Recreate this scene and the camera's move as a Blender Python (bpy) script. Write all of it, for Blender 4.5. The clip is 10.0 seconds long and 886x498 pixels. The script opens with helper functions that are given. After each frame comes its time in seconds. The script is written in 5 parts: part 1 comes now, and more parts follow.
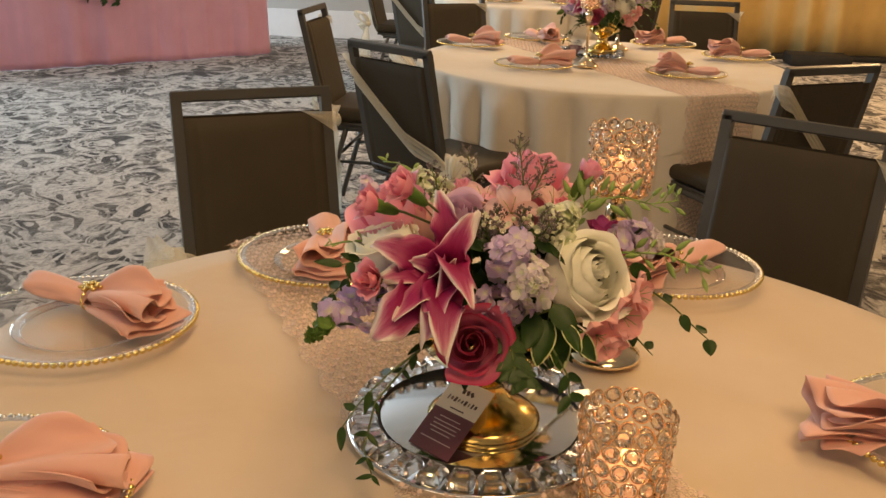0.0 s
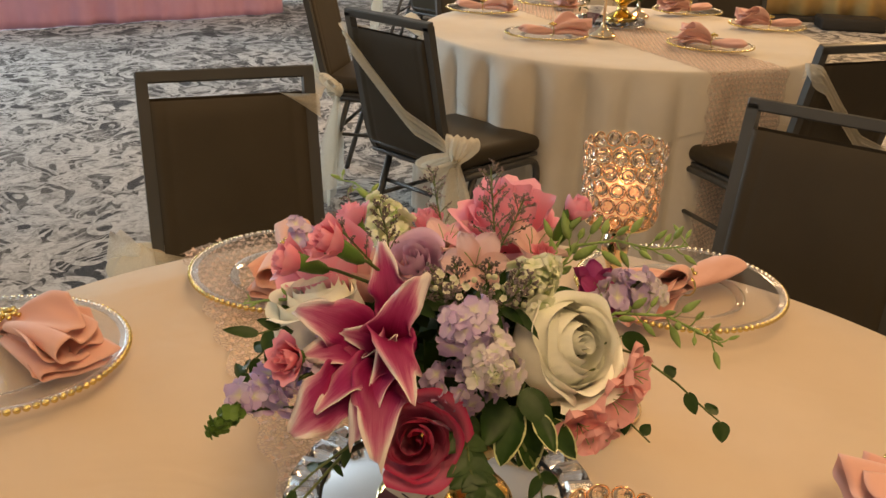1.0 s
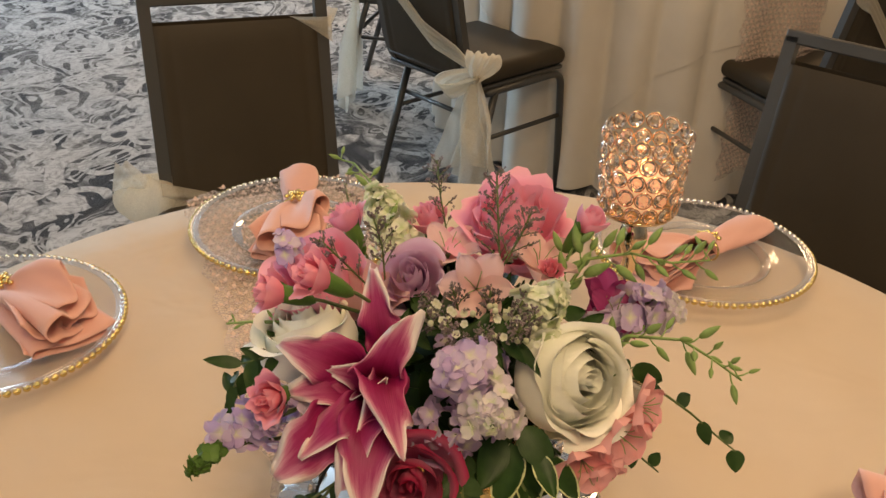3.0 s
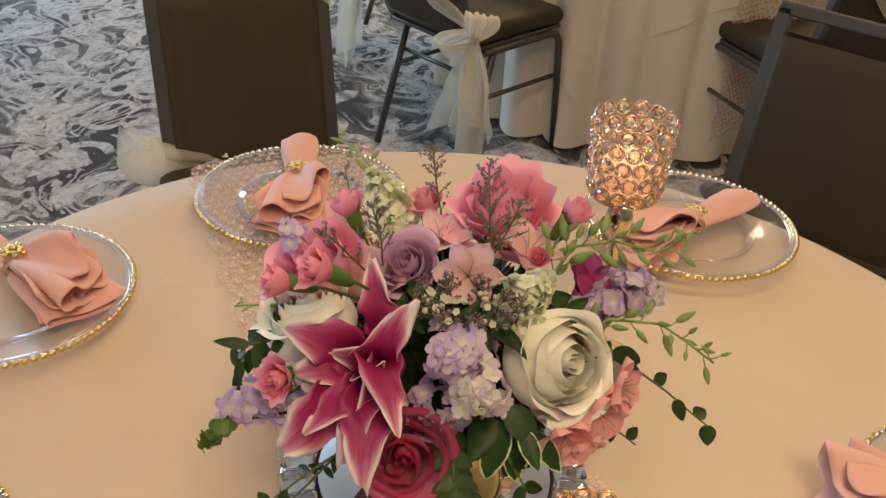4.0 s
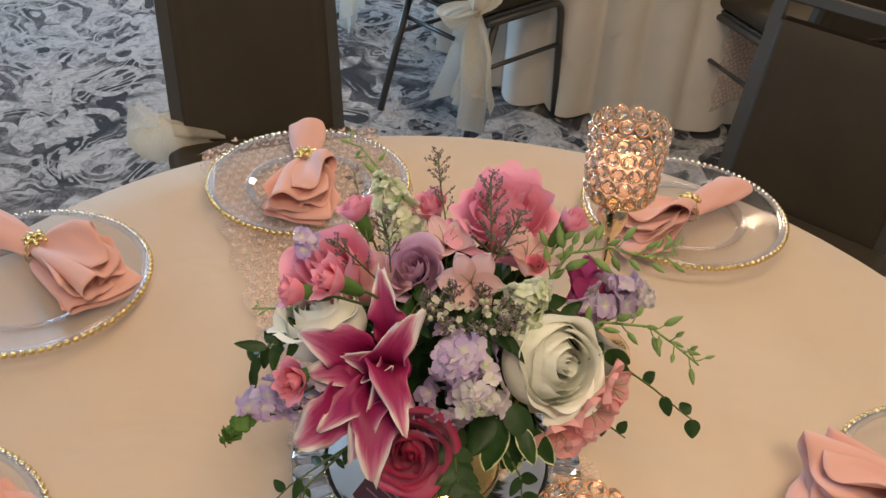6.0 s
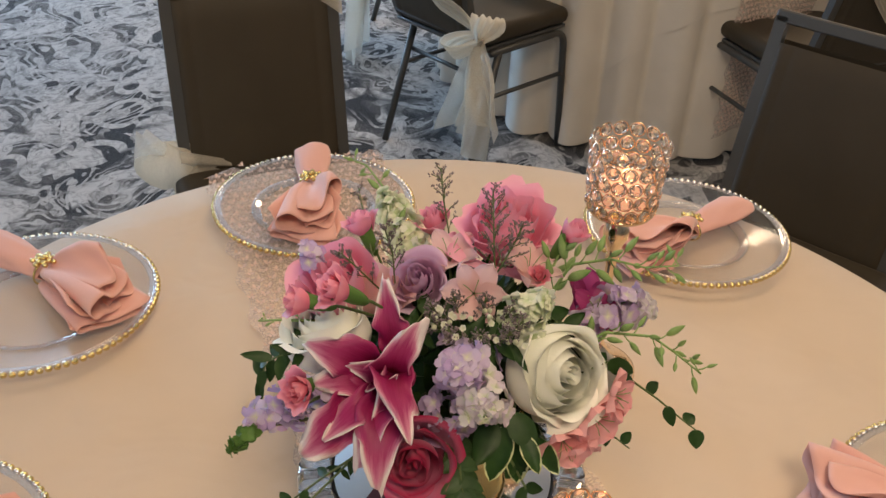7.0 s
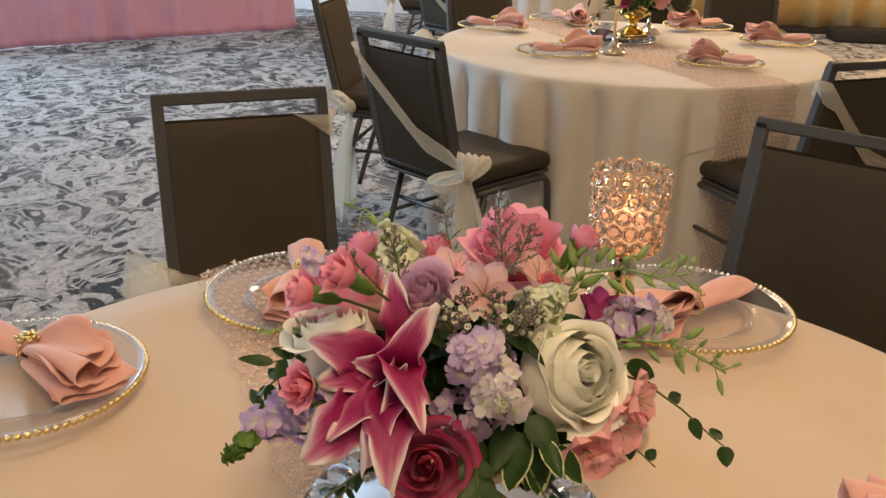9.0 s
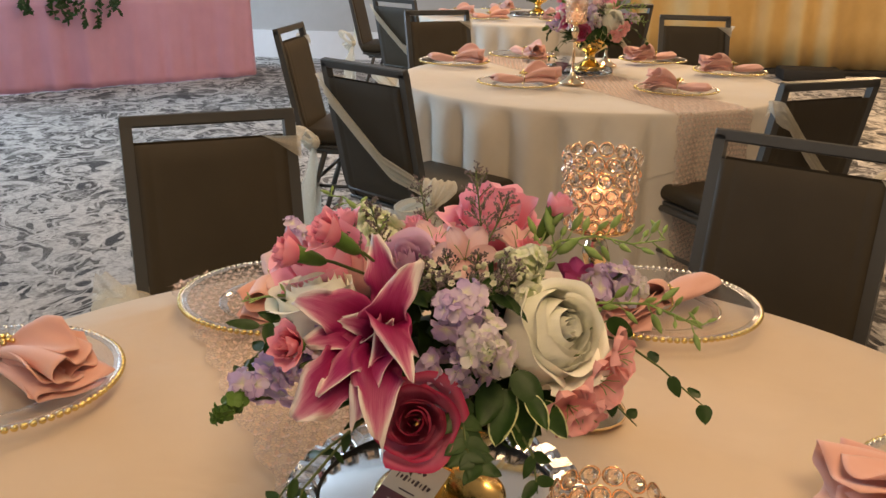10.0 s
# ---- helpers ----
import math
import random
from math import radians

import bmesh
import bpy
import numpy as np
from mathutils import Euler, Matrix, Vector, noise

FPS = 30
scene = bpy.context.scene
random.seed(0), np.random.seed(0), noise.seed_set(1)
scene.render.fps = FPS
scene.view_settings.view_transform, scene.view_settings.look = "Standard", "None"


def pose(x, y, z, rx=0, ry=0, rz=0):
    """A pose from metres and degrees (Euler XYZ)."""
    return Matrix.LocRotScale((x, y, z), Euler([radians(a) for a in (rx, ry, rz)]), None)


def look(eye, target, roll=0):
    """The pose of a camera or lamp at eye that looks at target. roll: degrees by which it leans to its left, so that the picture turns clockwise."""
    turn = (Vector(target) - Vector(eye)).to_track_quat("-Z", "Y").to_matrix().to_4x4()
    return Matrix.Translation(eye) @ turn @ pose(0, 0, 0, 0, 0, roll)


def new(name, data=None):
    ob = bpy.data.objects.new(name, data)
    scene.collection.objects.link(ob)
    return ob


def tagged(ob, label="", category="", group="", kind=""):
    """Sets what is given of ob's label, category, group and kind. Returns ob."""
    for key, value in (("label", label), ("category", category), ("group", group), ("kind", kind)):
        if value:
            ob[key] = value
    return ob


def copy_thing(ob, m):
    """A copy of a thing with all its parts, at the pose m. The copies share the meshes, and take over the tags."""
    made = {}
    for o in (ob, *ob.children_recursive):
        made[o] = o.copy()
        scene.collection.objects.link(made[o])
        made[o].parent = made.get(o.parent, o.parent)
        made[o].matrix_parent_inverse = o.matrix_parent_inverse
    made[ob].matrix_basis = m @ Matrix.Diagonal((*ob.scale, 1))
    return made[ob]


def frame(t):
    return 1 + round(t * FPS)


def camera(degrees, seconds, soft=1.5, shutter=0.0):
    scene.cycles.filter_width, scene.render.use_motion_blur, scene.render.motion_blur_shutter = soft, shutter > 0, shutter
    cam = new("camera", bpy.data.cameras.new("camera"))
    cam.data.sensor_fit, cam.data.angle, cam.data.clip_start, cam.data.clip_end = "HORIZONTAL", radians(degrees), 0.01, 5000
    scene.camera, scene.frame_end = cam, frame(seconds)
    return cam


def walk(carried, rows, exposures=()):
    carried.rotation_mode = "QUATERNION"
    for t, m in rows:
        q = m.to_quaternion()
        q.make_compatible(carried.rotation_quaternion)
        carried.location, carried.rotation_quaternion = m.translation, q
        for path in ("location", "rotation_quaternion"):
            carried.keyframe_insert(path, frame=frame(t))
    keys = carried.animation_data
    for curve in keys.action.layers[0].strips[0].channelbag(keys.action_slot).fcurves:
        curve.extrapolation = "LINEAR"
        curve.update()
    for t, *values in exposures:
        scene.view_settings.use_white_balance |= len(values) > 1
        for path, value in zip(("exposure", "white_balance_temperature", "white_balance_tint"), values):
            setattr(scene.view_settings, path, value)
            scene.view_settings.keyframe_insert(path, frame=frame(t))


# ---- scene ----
cam = camera(50.5, 10.0)
PATH = [
    (0, (0.108, 0.134, 1.342), (0.011, 2.017, 0.674), 2.0),
    (0.5, (0.139, 0.255, 1.357), (0.016, 2.124, 0.653), 2.2),
    (1, (0.156, 0.357, 1.36), (0.02, 2.205, 0.607), 2.3),
    (1.5, (0.16, 0.409, 1.361), (0.008, 2.236, 0.562), 2.2),
    (2, (0.162, 0.446, 1.375), (-0.005, 2.248, 0.523), 2.1),
    (2.5, (0.161, 0.467, 1.402), (-0.009, 2.236, 0.484), 2.3),
    (3.8, (0.168, 0.443, 1.48), (0.011, 2.135, 0.425), 3.2),
    (4, (0.167, 0.438, 1.489), (0.014, 2.118, 0.416), 3.3),
    (4.5, (0.162, 0.438, 1.515), (0.016, 2.083, 0.386), 3.4),
    (5, (0.161, 0.433, 1.543), (0.021, 2.059, 0.387), 3.6),
    (5.5, (0.162, 0.425, 1.559), (0.02, 2.05, 0.402), 3.8),
    (7, (0.168, 0.399, 1.548), (0.004, 2.064, 0.452), 3.0),
    (7.5, (0.176, 0.378, 1.509), (0.003, 2.106, 0.517), 2.4),
    (8, (0.18, 0.362, 1.467), (0.006, 2.144, 0.576), 2.4),
    (8.5, (0.174, 0.355, 1.421), (-0.004, 2.175, 0.611), 2.2),
    (9, (0.16, 0.343, 1.383), (-0.005, 2.197, 0.652), 1.8),
    (9.5, (0.153, 0.323, 1.349), (0.024, 2.204, 0.683), 1.5),
    (10, (0.148, 0.299, 1.319), (0.058, 2.195, 0.689), 1.3),
]
EXPOSURES = [(0.0, -0.56, 14300, 20.5), (2.5, -0.43, 10900, 17), (4.0, -0.42, 9200, 14.5), (5.5, -0.40, 8000, 13.5), (7.0, -0.41, 7800, 13.5), (8.5, -0.41, 9000, 18), (10.0, -0.46, 10600, 19)]
walk(cam, [(t, look(eye, target, roll)) for t, eye, target, roll in PATH], EXPOSURES)

# ---- light ----
world = bpy.data.worlds.new("world")
scene.world = world
world.use_nodes = True
world.node_tree.nodes["Background"].inputs["Color"].default_value = (0.75, 0.85, 1.0, 1)
world.node_tree.nodes["Background"].inputs["Strength"].default_value = 0.05


def area(name, at, target, sx, sy, watts, colour):
    lamp = bpy.data.lights.new(name, "AREA")
    lamp.shape, lamp.size, lamp.size_y, lamp.energy, lamp.color = "RECTANGLE", sx, sy, watts, colour
    ob = new(name, lamp)
    ob.matrix_world = look(at, target)
    return ob


WARM, COOL = (1.0, 0.80, 0.58), (0.40, 0.65, 1.0)
area("ceiling_and_fill_lamp", (0.6, 1.9, 3.30), (0.6, 1.9, 0), 0.9, 0.9, 27, WARM)
# Added overhead fill, no known fixture: brightens the camera-facing blooms and right side.
area("ceiling_and_fill_lamp", (0.7, -0.5, 3.30), (0.7, -0.5, 0), 0.9, 0.9, 64, (1.0, 0.87, 0.70))
area("ceiling_and_fill_lamp", (0.4, 5.6, 3.30), (0.4, 5.6, 0), 0.9, 0.9, 58, (1.0, 0.84, 0.66))
# Added fill with no known fixture, to brighten the gold curtain.
area("ceiling_and_fill_lamp", (3.7, 7.3, 3.30), (3.7, 7.3, 0), 0.9, 0.9, 190, WARM)
area("window_and_fill_light", (-6.75, 7.4, 1.7), (0, 7.0, 1.0), 5.4, 2.2, 960, (0.31, 0.59, 1.0))
area("window_and_fill_light", (-6.75, -1.2, 1.7), (0, 0.5, 0.9), 3.2, 2.2, 90, COOL)
# Added front fill from behind the camera; no window is known there.
area("window_and_fill_light", (-2.2, -3.8, 1.8), (-1.0, 3.0, 0.8), 3.4, 2.0, 42, (1.0, 0.95, 0.88))


# ---- materials ----
class Mat:
    """A node material under construction."""

    def __init__(self, name):
        self.m = bpy.data.materials.new(name)
        self.m.use_nodes = True
        self.t = self.m.node_tree
        self.n, self.l = self.t.nodes, self.t.links
        self.b = self.n["Principled BSDF"]
        self.out = self.n["Material Output"]

    def add(self, kind, **settings):
        node = self.n.new(kind)
        for k, v in settings.items():
            if k in node.inputs:
                node.inputs[k].default_value = v
        return node

    def coord(self, which="Object"):
        return self.n.new("ShaderNodeTexCoord").outputs[which]

    def noise(self, vec, scale, detail=4.0, rough=0.55, distort=0.0):
        nd = self.n.new("ShaderNodeTexNoise")
        nd.inputs["Scale"].default_value, nd.inputs["Detail"].default_value = scale, detail
        nd.inputs["Roughness"].default_value, nd.inputs["Distortion"].default_value = rough, distort
        self.l.new(vec, nd.inputs["Vector"])
        return nd.outputs["Fac"]

    def ramp(self, fac, stops):
        nd = self.n.new("ShaderNodeValToRGB")
        el = nd.color_ramp.elements
        while len(el) < len(stops):
            el.new(0.5)
        for e, (p, c) in zip(el, stops):
            e.position, e.color = p, (*c, 1)
        self.l.new(fac, nd.inputs["Fac"])
        return nd.outputs["Color"]

    def mix(self, fac, a, b, how="MIX"):
        nd = self.n.new("ShaderNodeMix")
        nd.data_type, nd.blend_type = "RGBA", how
        for sock, val in ((nd.inputs["Factor"], fac), (nd.inputs[6], a), (nd.inputs[7], b)):
            if isinstance(val, (int, float)):
                sock.default_value = val
            elif isinstance(val, tuple):
                sock.default_value = (*val, 1)
            else:
                self.l.new(val, sock)
        return nd.outputs[2]

    def math(self, op, a, b=0.0, c=0.0):
        nd = self.n.new("ShaderNodeMath")
        nd.operation = op
        for sock, val in zip(nd.inputs, (a, b, c)):
            if isinstance(val, (int, float)):
                sock.default_value = val
            else:
                self.l.new(val, sock)
        return nd.outputs[0]

    def bump(self, fac, strength, dist):
        nd = self.n.new("ShaderNodeBump")
        nd.inputs["Strength"].default_value, nd.inputs["Distance"].default_value = strength, dist
        self.l.new(fac, nd.inputs["Height"])
        self.l.new(nd.outputs["Normal"], self.b.inputs["Normal"])

    def translucent(self, col, share):
        """Lets a share of the light through, as thin petals do."""
        tl = self.n.new("ShaderNodeBsdfTranslucent")
        self.l.new(col, tl.inputs["Color"])
        mx = self.n.new("ShaderNodeMixShader")
        mx.inputs[0].default_value = share
        self.l.new(self.b.outputs[0], mx.inputs[1])
        self.l.new(tl.outputs[0], mx.inputs[2])
        self.l.new(mx.outputs[0], self.out.inputs["Surface"])
        return self.m

    def base(self, col, rough=0.5, metal=0.0, **more):
        if isinstance(col, tuple):
            self.b.inputs["Base Color"].default_value = (*col, 1)
        else:
            self.l.new(col, self.b.inputs["Base Color"])
        self.b.inputs["Roughness"].default_value, self.b.inputs["Metallic"].default_value = rough, metal
        for k, v in more.items():
            self.b.inputs[k.replace("_", " ")].default_value = v
        return self.m


def fabric(name, colour, dark, weave=900, rough=0.85, wrinkle=0.0, sheen=0.2):
    k = Mat(name)
    c = k.coord()
    big = k.noise(c, 6, 3)
    col = k.ramp(big, [(0.3, dark), (0.7, colour)])
    h = k.noise(c, weave, 2)
    if wrinkle:
        w = k.noise(c, 5, 3, 0.5, 0.6)
        h = k.math("ADD", k.math("MULTIPLY", w, wrinkle), k.math("MULTIPLY", h, 0.05))
        k.bump(h, 0.35, 0.02)
    else:
        k.bump(h, 0.25, 0.0008)
    k.base(col, rough)
    k.b.inputs["Sheen Weight"].default_value = sheen
    return k.m


def flower(name, centre, rim, vein=0.12, rough=0.55, p0=0.15, p1=0.9, through_light=0.32, mottle=0.22, vary=None):
    """Petal colour from the base (v = 0) to the rim (v = 1), with veins and a soft mottling."""
    k = Mat(name)
    uv = k.coord("UV")
    sep = k.n.new("ShaderNodeSeparateXYZ")
    k.l.new(uv, sep.inputs[0])
    col = k.ramp(sep.outputs["Y"], [(p0, centre), (p1, rim)])
    mo = k.noise(k.coord(), 90, 3)
    col = k.mix(k.math("MULTIPLY", mo, mottle), col, tuple(x * 0.85 for x in centre))
    if vary:
        own = k.n.new("ShaderNodeNewGeometry").outputs["Random Per Island"]
        col = k.mix(k.math("MULTIPLY", k.math("POWER", own, 1.6), 0.75), col, vary)
    wv = k.n.new("ShaderNodeTexWave")
    wv.inputs["Scale"].default_value, wv.inputs["Distortion"].default_value = 7, 1.5
    k.l.new(uv, wv.inputs["Vector"])
    k.bump(wv.outputs["Fac"], vein, 0.001)
    k.base(col, rough)
    return k.translucent(col, through_light)


def leafy(name, a, b, rough=0.42, edge=None):
    k = Mat(name)
    uv = k.coord("UV")
    col = k.ramp(k.noise(k.coord(), 60, 4), [(0.3, a), (0.75, b)])
    if edge:
        sep = k.n.new("ShaderNodeSeparateXYZ")
        k.l.new(uv, sep.inputs[0])
        d = k.math("ABSOLUTE", k.math("SUBTRACT", sep.outputs["X"], 0.5))
        d = k.math("ADD", d, k.math("MULTIPLY", k.noise(uv, 7, 2), 0.30))
        tip = k.math("MULTIPLY", k.math("POWER", sep.outputs["Y"], 9.0), 0.3)
        col = k.mix(k.ramp(k.math("ADD", d, tip), [(0.565, (0, 0, 0)), (0.595, (1, 1, 1))]), col, edge)
    sp = k.n.new("ShaderNodeTexWave")
    sp.inputs["Scale"].default_value, sp.inputs["Distortion"].default_value = 4, 2
    k.l.new(uv, sp.inputs["Vector"])
    k.bump(sp.outputs["Fac"], 0.06, 0.001)
    k.b.inputs["Specular IOR Level"].default_value = 0.22
    k.base(col, rough)
    return k.translucent(col, 0.15)


def metal(name, a, b, rough=0.2):
    k = Mat(name)
    n = k.noise(k.coord(), 45, 4)
    col = k.ramp(n, [(0.3, a), (0.7, b)])
    rr = k.math("MULTIPLY_ADD", n, 0.18, rough - 0.08)
    m = k.base(col, rough, 1.0)
    k.l.new(rr, k.b.inputs["Roughness"])
    return m


def clear(name, tint, ior=1.45, gloss=0.03, extra=0.0, haze=0.0, edge=0.8):
    """Thin clear glass: see-through with a glossy coat by angle."""
    k = Mat(name)
    tr = k.n.new("ShaderNodeBsdfTransparent")
    tr.inputs[0].default_value = (*tint, 1)
    gl = k.n.new("ShaderNodeBsdfGlossy")
    gl.inputs["Roughness"].default_value = gloss
    fr = k.n.new("ShaderNodeLayerWeight")
    mx = k.n.new("ShaderNodeMixShader")
    fres = k.math("MULTIPLY_ADD", k.math("POWER", fr.outputs["Facing"], 4.0), edge, ((ior - 1) / (ior + 1)) ** 2 + extra)
    k.l.new(fres, mx.inputs[0])
    # haze mixes white diffuse into the glass, standing in for its pale reflections.
    veil = k.n.new("ShaderNodeMixShader")
    veil.inputs[0].default_value = haze
    haze_white = k.n.new("ShaderNodeBsdfDiffuse")
    haze_white.inputs[0].default_value = (0.9, 0.9, 0.9, 1)
    k.l.new(tr.outputs[0], veil.inputs[1])
    k.l.new(haze_white.outputs[0], veil.inputs[2])
    k.l.new(veil.outputs[0], mx.inputs[1])
    k.l.new(gl.outputs[0], mx.inputs[2])
    k.l.new(mx.outputs[0], k.out.inputs["Surface"])
    return k.m


def sheer(name, colour, cover, weave):
    """Open-weave tulle: threads with see-through gaps."""
    k = Mat(name)
    c = k.coord()
    tr = k.n.new("ShaderNodeBsdfTransparent")
    df = k.n.new("ShaderNodeBsdfDiffuse")
    tl = k.n.new("ShaderNodeBsdfTranslucent")
    df.inputs[0].default_value = tl.inputs[0].default_value = (*colour, 1)
    cloth = k.n.new("ShaderNodeMixShader")
    cloth.inputs[0].default_value = 0.4
    k.l.new(df.outputs[0], cloth.inputs[1])
    k.l.new(tl.outputs[0], cloth.inputs[2])
    n = k.noise(c, weave, 2)
    fac = k.math("MULTIPLY_ADD", n, 0.5, cover - 0.25)
    mx = k.n.new("ShaderNodeMixShader")
    k.l.new(fac, mx.inputs[0])
    k.l.new(tr.outputs[0], mx.inputs[1])
    k.l.new(cloth.outputs[0], mx.inputs[2])
    k.l.new(mx.outputs[0], k.out.inputs["Surface"])
    return k.m


def carpet_material():
    """Charcoal carpet with large pale paisley scrolls and feathered fine lines."""
    k = Mat("carpet")
    c = k.coord()
    warp = k.n.new("ShaderNodeTexNoise")
    warp.inputs["Scale"].default_value, warp.inputs["Detail"].default_value = 2.6, 2
    k.l.new(c, warp.inputs["Vector"])
    add = k.n.new("ShaderNodeVectorMath")
    add.operation = "MULTIPLY_ADD"
    add.inputs[1].default_value = (0.20, 0.20, 0)
    k.l.new(warp.outputs["Color"], add.inputs[0])
    k.l.new(c, add.inputs[2])
    stretch = k.n.new("ShaderNodeMapping")
    stretch.inputs["Rotation"].default_value = (0, 0, 0.6)
    stretch.inputs["Scale"].default_value = (1.25, 0.95, 1)
    k.l.new(add.outputs[0], stretch.inputs["Vector"])
    sw = stretch.outputs[0]

    def lines(fac, freq, lo, hi):
        w = k.math("MULTIPLY_ADD", k.math("SINE", k.math("MULTIPLY", fac, freq)), 0.5, 0.5)
        return k.ramp(w, [(lo, (0, 0, 0)), (hi, (1, 1, 1))])

    def cells(scale):
        v = k.n.new("ShaderNodeTexVoronoi")
        v.inputs["Scale"].default_value = scale
        k.l.new(sw, v.inputs["Vector"])
        return v.outputs["Distance"]

    def zone(scale, lo, hi, distort=0.8):
        return k.ramp(k.noise(sw, scale, 2, 0.5, distort), [(lo, (0, 0, 0)), (hi, (1, 1, 1))])

    def times(a, b):
        return k.mix(1.0, a, b, "MULTIPLY")

    def over(a, b):
        return k.mix(1.0, a, b, "LIGHTEN")
    scroll = times(lines(cells(2.3), 17.0, 0.62, 0.71), zone(3.1, 0.40, 0.50, 1.4))
    curls = times(lines(cells(4.8), 17.0, 0.60, 0.70), zone(2.4, 0.44, 0.54))
    filigree = times(lines(k.noise(sw, 1.9, 2, 0.45, 2.2), 50.0, 0.58, 0.70), zone(2.0, 0.40, 0.54, 1.2))
    dots = times(lines(cells(19.0), 12.0, 0.60, 0.85), zone(3.4, 0.52, 0.60))
    feather = k.ramp(k.noise(sw, 20, 4, 0.65, 1.6), [(0.36, (0.42, 0.42, 0.42)), (0.56, (1, 1, 1))])
    figure = times(over(over(scroll, curls), over(times(filigree, (0.85, 0.85, 0.85)), times(dots, (0.7, 0.7, 0.7)))), feather)
    wash = times(zone(1.7, 0.46, 0.60, 1.6), feather)
    ground = k.mix(wash, (0.008, 0.008, 0.011), (0.21, 0.20, 0.19))
    inkline = times(lines(k.noise(sw, 3.4, 3, 0.55, 2.8), 52.0, 0.66, 0.76), wash)
    ground = k.mix(k.math("MULTIPLY", inkline, 0.85), ground, (0.012, 0.012, 0.015))
    col = k.mix(figure, ground, (0.66, 0.64, 0.62))
    pile = k.noise(c, 420, 3)
    col = k.mix(k.math("MULTIPLY", pile, 0.30), col, (0.03, 0.03, 0.033))
    k.bump(k.math("ADD", pile, k.math("MULTIPLY", figure, 0.6)), 0.6, 0.004)
    k.base(col, 0.95)
    k.b.inputs["Sheen Weight"].default_value = 0.12
    return k.m


def lace_material():
    """Sheer pink lace ground with a fine net."""
    k = Mat("lace")
    c = k.coord("UV")
    mp = k.n.new("ShaderNodeMapping")
    mp.inputs["Scale"].default_value = (60, 400, 1)
    k.l.new(c, mp.inputs["Vector"])
    v = k.n.new("ShaderNodeTexVoronoi")
    v.feature = "DISTANCE_TO_EDGE"
    v.inputs["Scale"].default_value = 1.0
    k.l.new(mp.outputs[0], v.inputs["Vector"])
    net = k.ramp(v.outputs["Distance"], [(0.06, (0.75, 0.75, 0.75)), (0.16, (0.22, 0.22, 0.22))])
    patch = k.noise(k.coord(), 38, 3)
    tr = k.n.new("ShaderNodeBsdfTransparent")
    df = k.n.new("ShaderNodeBsdfDiffuse")
    df.inputs[0].default_value = (0.80, 0.63, 0.55, 1)
    mx = k.n.new("ShaderNodeMixShader")
    k.l.new(k.math("MULTIPLY", net, k.math("ADD", patch, 0.10)), mx.inputs[0])
    k.l.new(tr.outputs[0], mx.inputs[1])
    k.l.new(df.outputs[0], mx.inputs[2])
    k.l.new(mx.outputs[0], k.out.inputs["Surface"])
    return k.m


def glow(name, colour, strength):
    k = Mat(name)
    k.base(colour, 0.5)
    k.b.inputs["Emission Color"].default_value = (*colour, 1)
    k.b.inputs["Emission Strength"].default_value = strength
    return k.m


CARPET = carpet_material()
IVORY = fabric("champagne_linen", (0.66, 0.525, 0.40), (0.62, 0.49, 0.37), 700, 0.8, 1.6)
WHITE_LINEN = fabric("white_linen", (0.70, 0.64, 0.56), (0.65, 0.59, 0.51), 700, 0.8, 1.0)
NAPKIN = fabric("pink_napkin", (0.81, 0.45, 0.39), (0.77, 0.41, 0.35), 1400, 0.75, 0.0, 0.3)
SATIN = fabric("pink_satin", (0.81, 0.41, 0.54), (0.76, 0.37, 0.50), 800, 0.42, 0.6, 0.1)
VINYL = fabric("brown_vinyl", (0.050, 0.038, 0.024), (0.041, 0.031, 0.019), 500, 0.55, 0.0, 0.0)
VINYL.node_tree.nodes["Principled BSDF"].inputs["Specular IOR Level"].default_value = 0.3
FRAME = fabric("grey_painted_metal", (0.062, 0.062, 0.060), (0.050, 0.050, 0.049), 260, 0.38, 0.0, 0.0)
CURTAIN = fabric("gold_curtain", (0.60, 0.40, 0.17), (0.54, 0.35, 0.14), 300, 0.6, 0.5)
TULLE = sheer("ivory_tulle", (0.90, 0.84, 0.72), 0.76, 500)
THIN_TULLE = sheer("thin_ivory_tulle", (0.84, 0.79, 0.68), 0.50, 500)
LACE = lace_material()
DOT = fabric("lace_dot", (0.76, 0.58, 0.50), (0.70, 0.52, 0.45), 900)
GOLD = metal("polished_gold", (0.80, 0.52, 0.18), (0.90, 0.62, 0.26), 0.16)
BEADGOLD = metal("bead_gold", (0.74, 0.57, 0.22), (0.88, 0.71, 0.36), 0.16)
CHAMPAGNE = metal("champagne_gold", (0.84, 0.64, 0.42), (0.94, 0.77, 0.56), 0.12)
ROSEGOLD = metal("rose_gold_wire", (0.86, 0.56, 0.34), (0.93, 0.66, 0.44), 0.18)
SILVER = metal("silver_tray", (0.72, 0.72, 0.72), (0.85, 0.85, 0.86), 0.12)
MIRROR = metal("mirror_glass", (0.86, 0.88, 0.88), (0.88, 0.90, 0.90), 0.09)
GLASS = clear("plate_glass", (0.99, 0.99, 0.99), 1.5, 0.08, 0.0, 0.03, 0.20)
# Extra gloss and white haze imitate the light caught by the glass edges.
RIMGLASS = clear("whitened_rim_glass", (1.0, 1.0, 1.0), 1.5, 0.05, 0.16, 0.12)
CRYSTAL = Mat("crystal").base((1.0, 0.91, 0.81), 0.04, 0.0, Transmission_Weight=0.95, IOR=1.5)
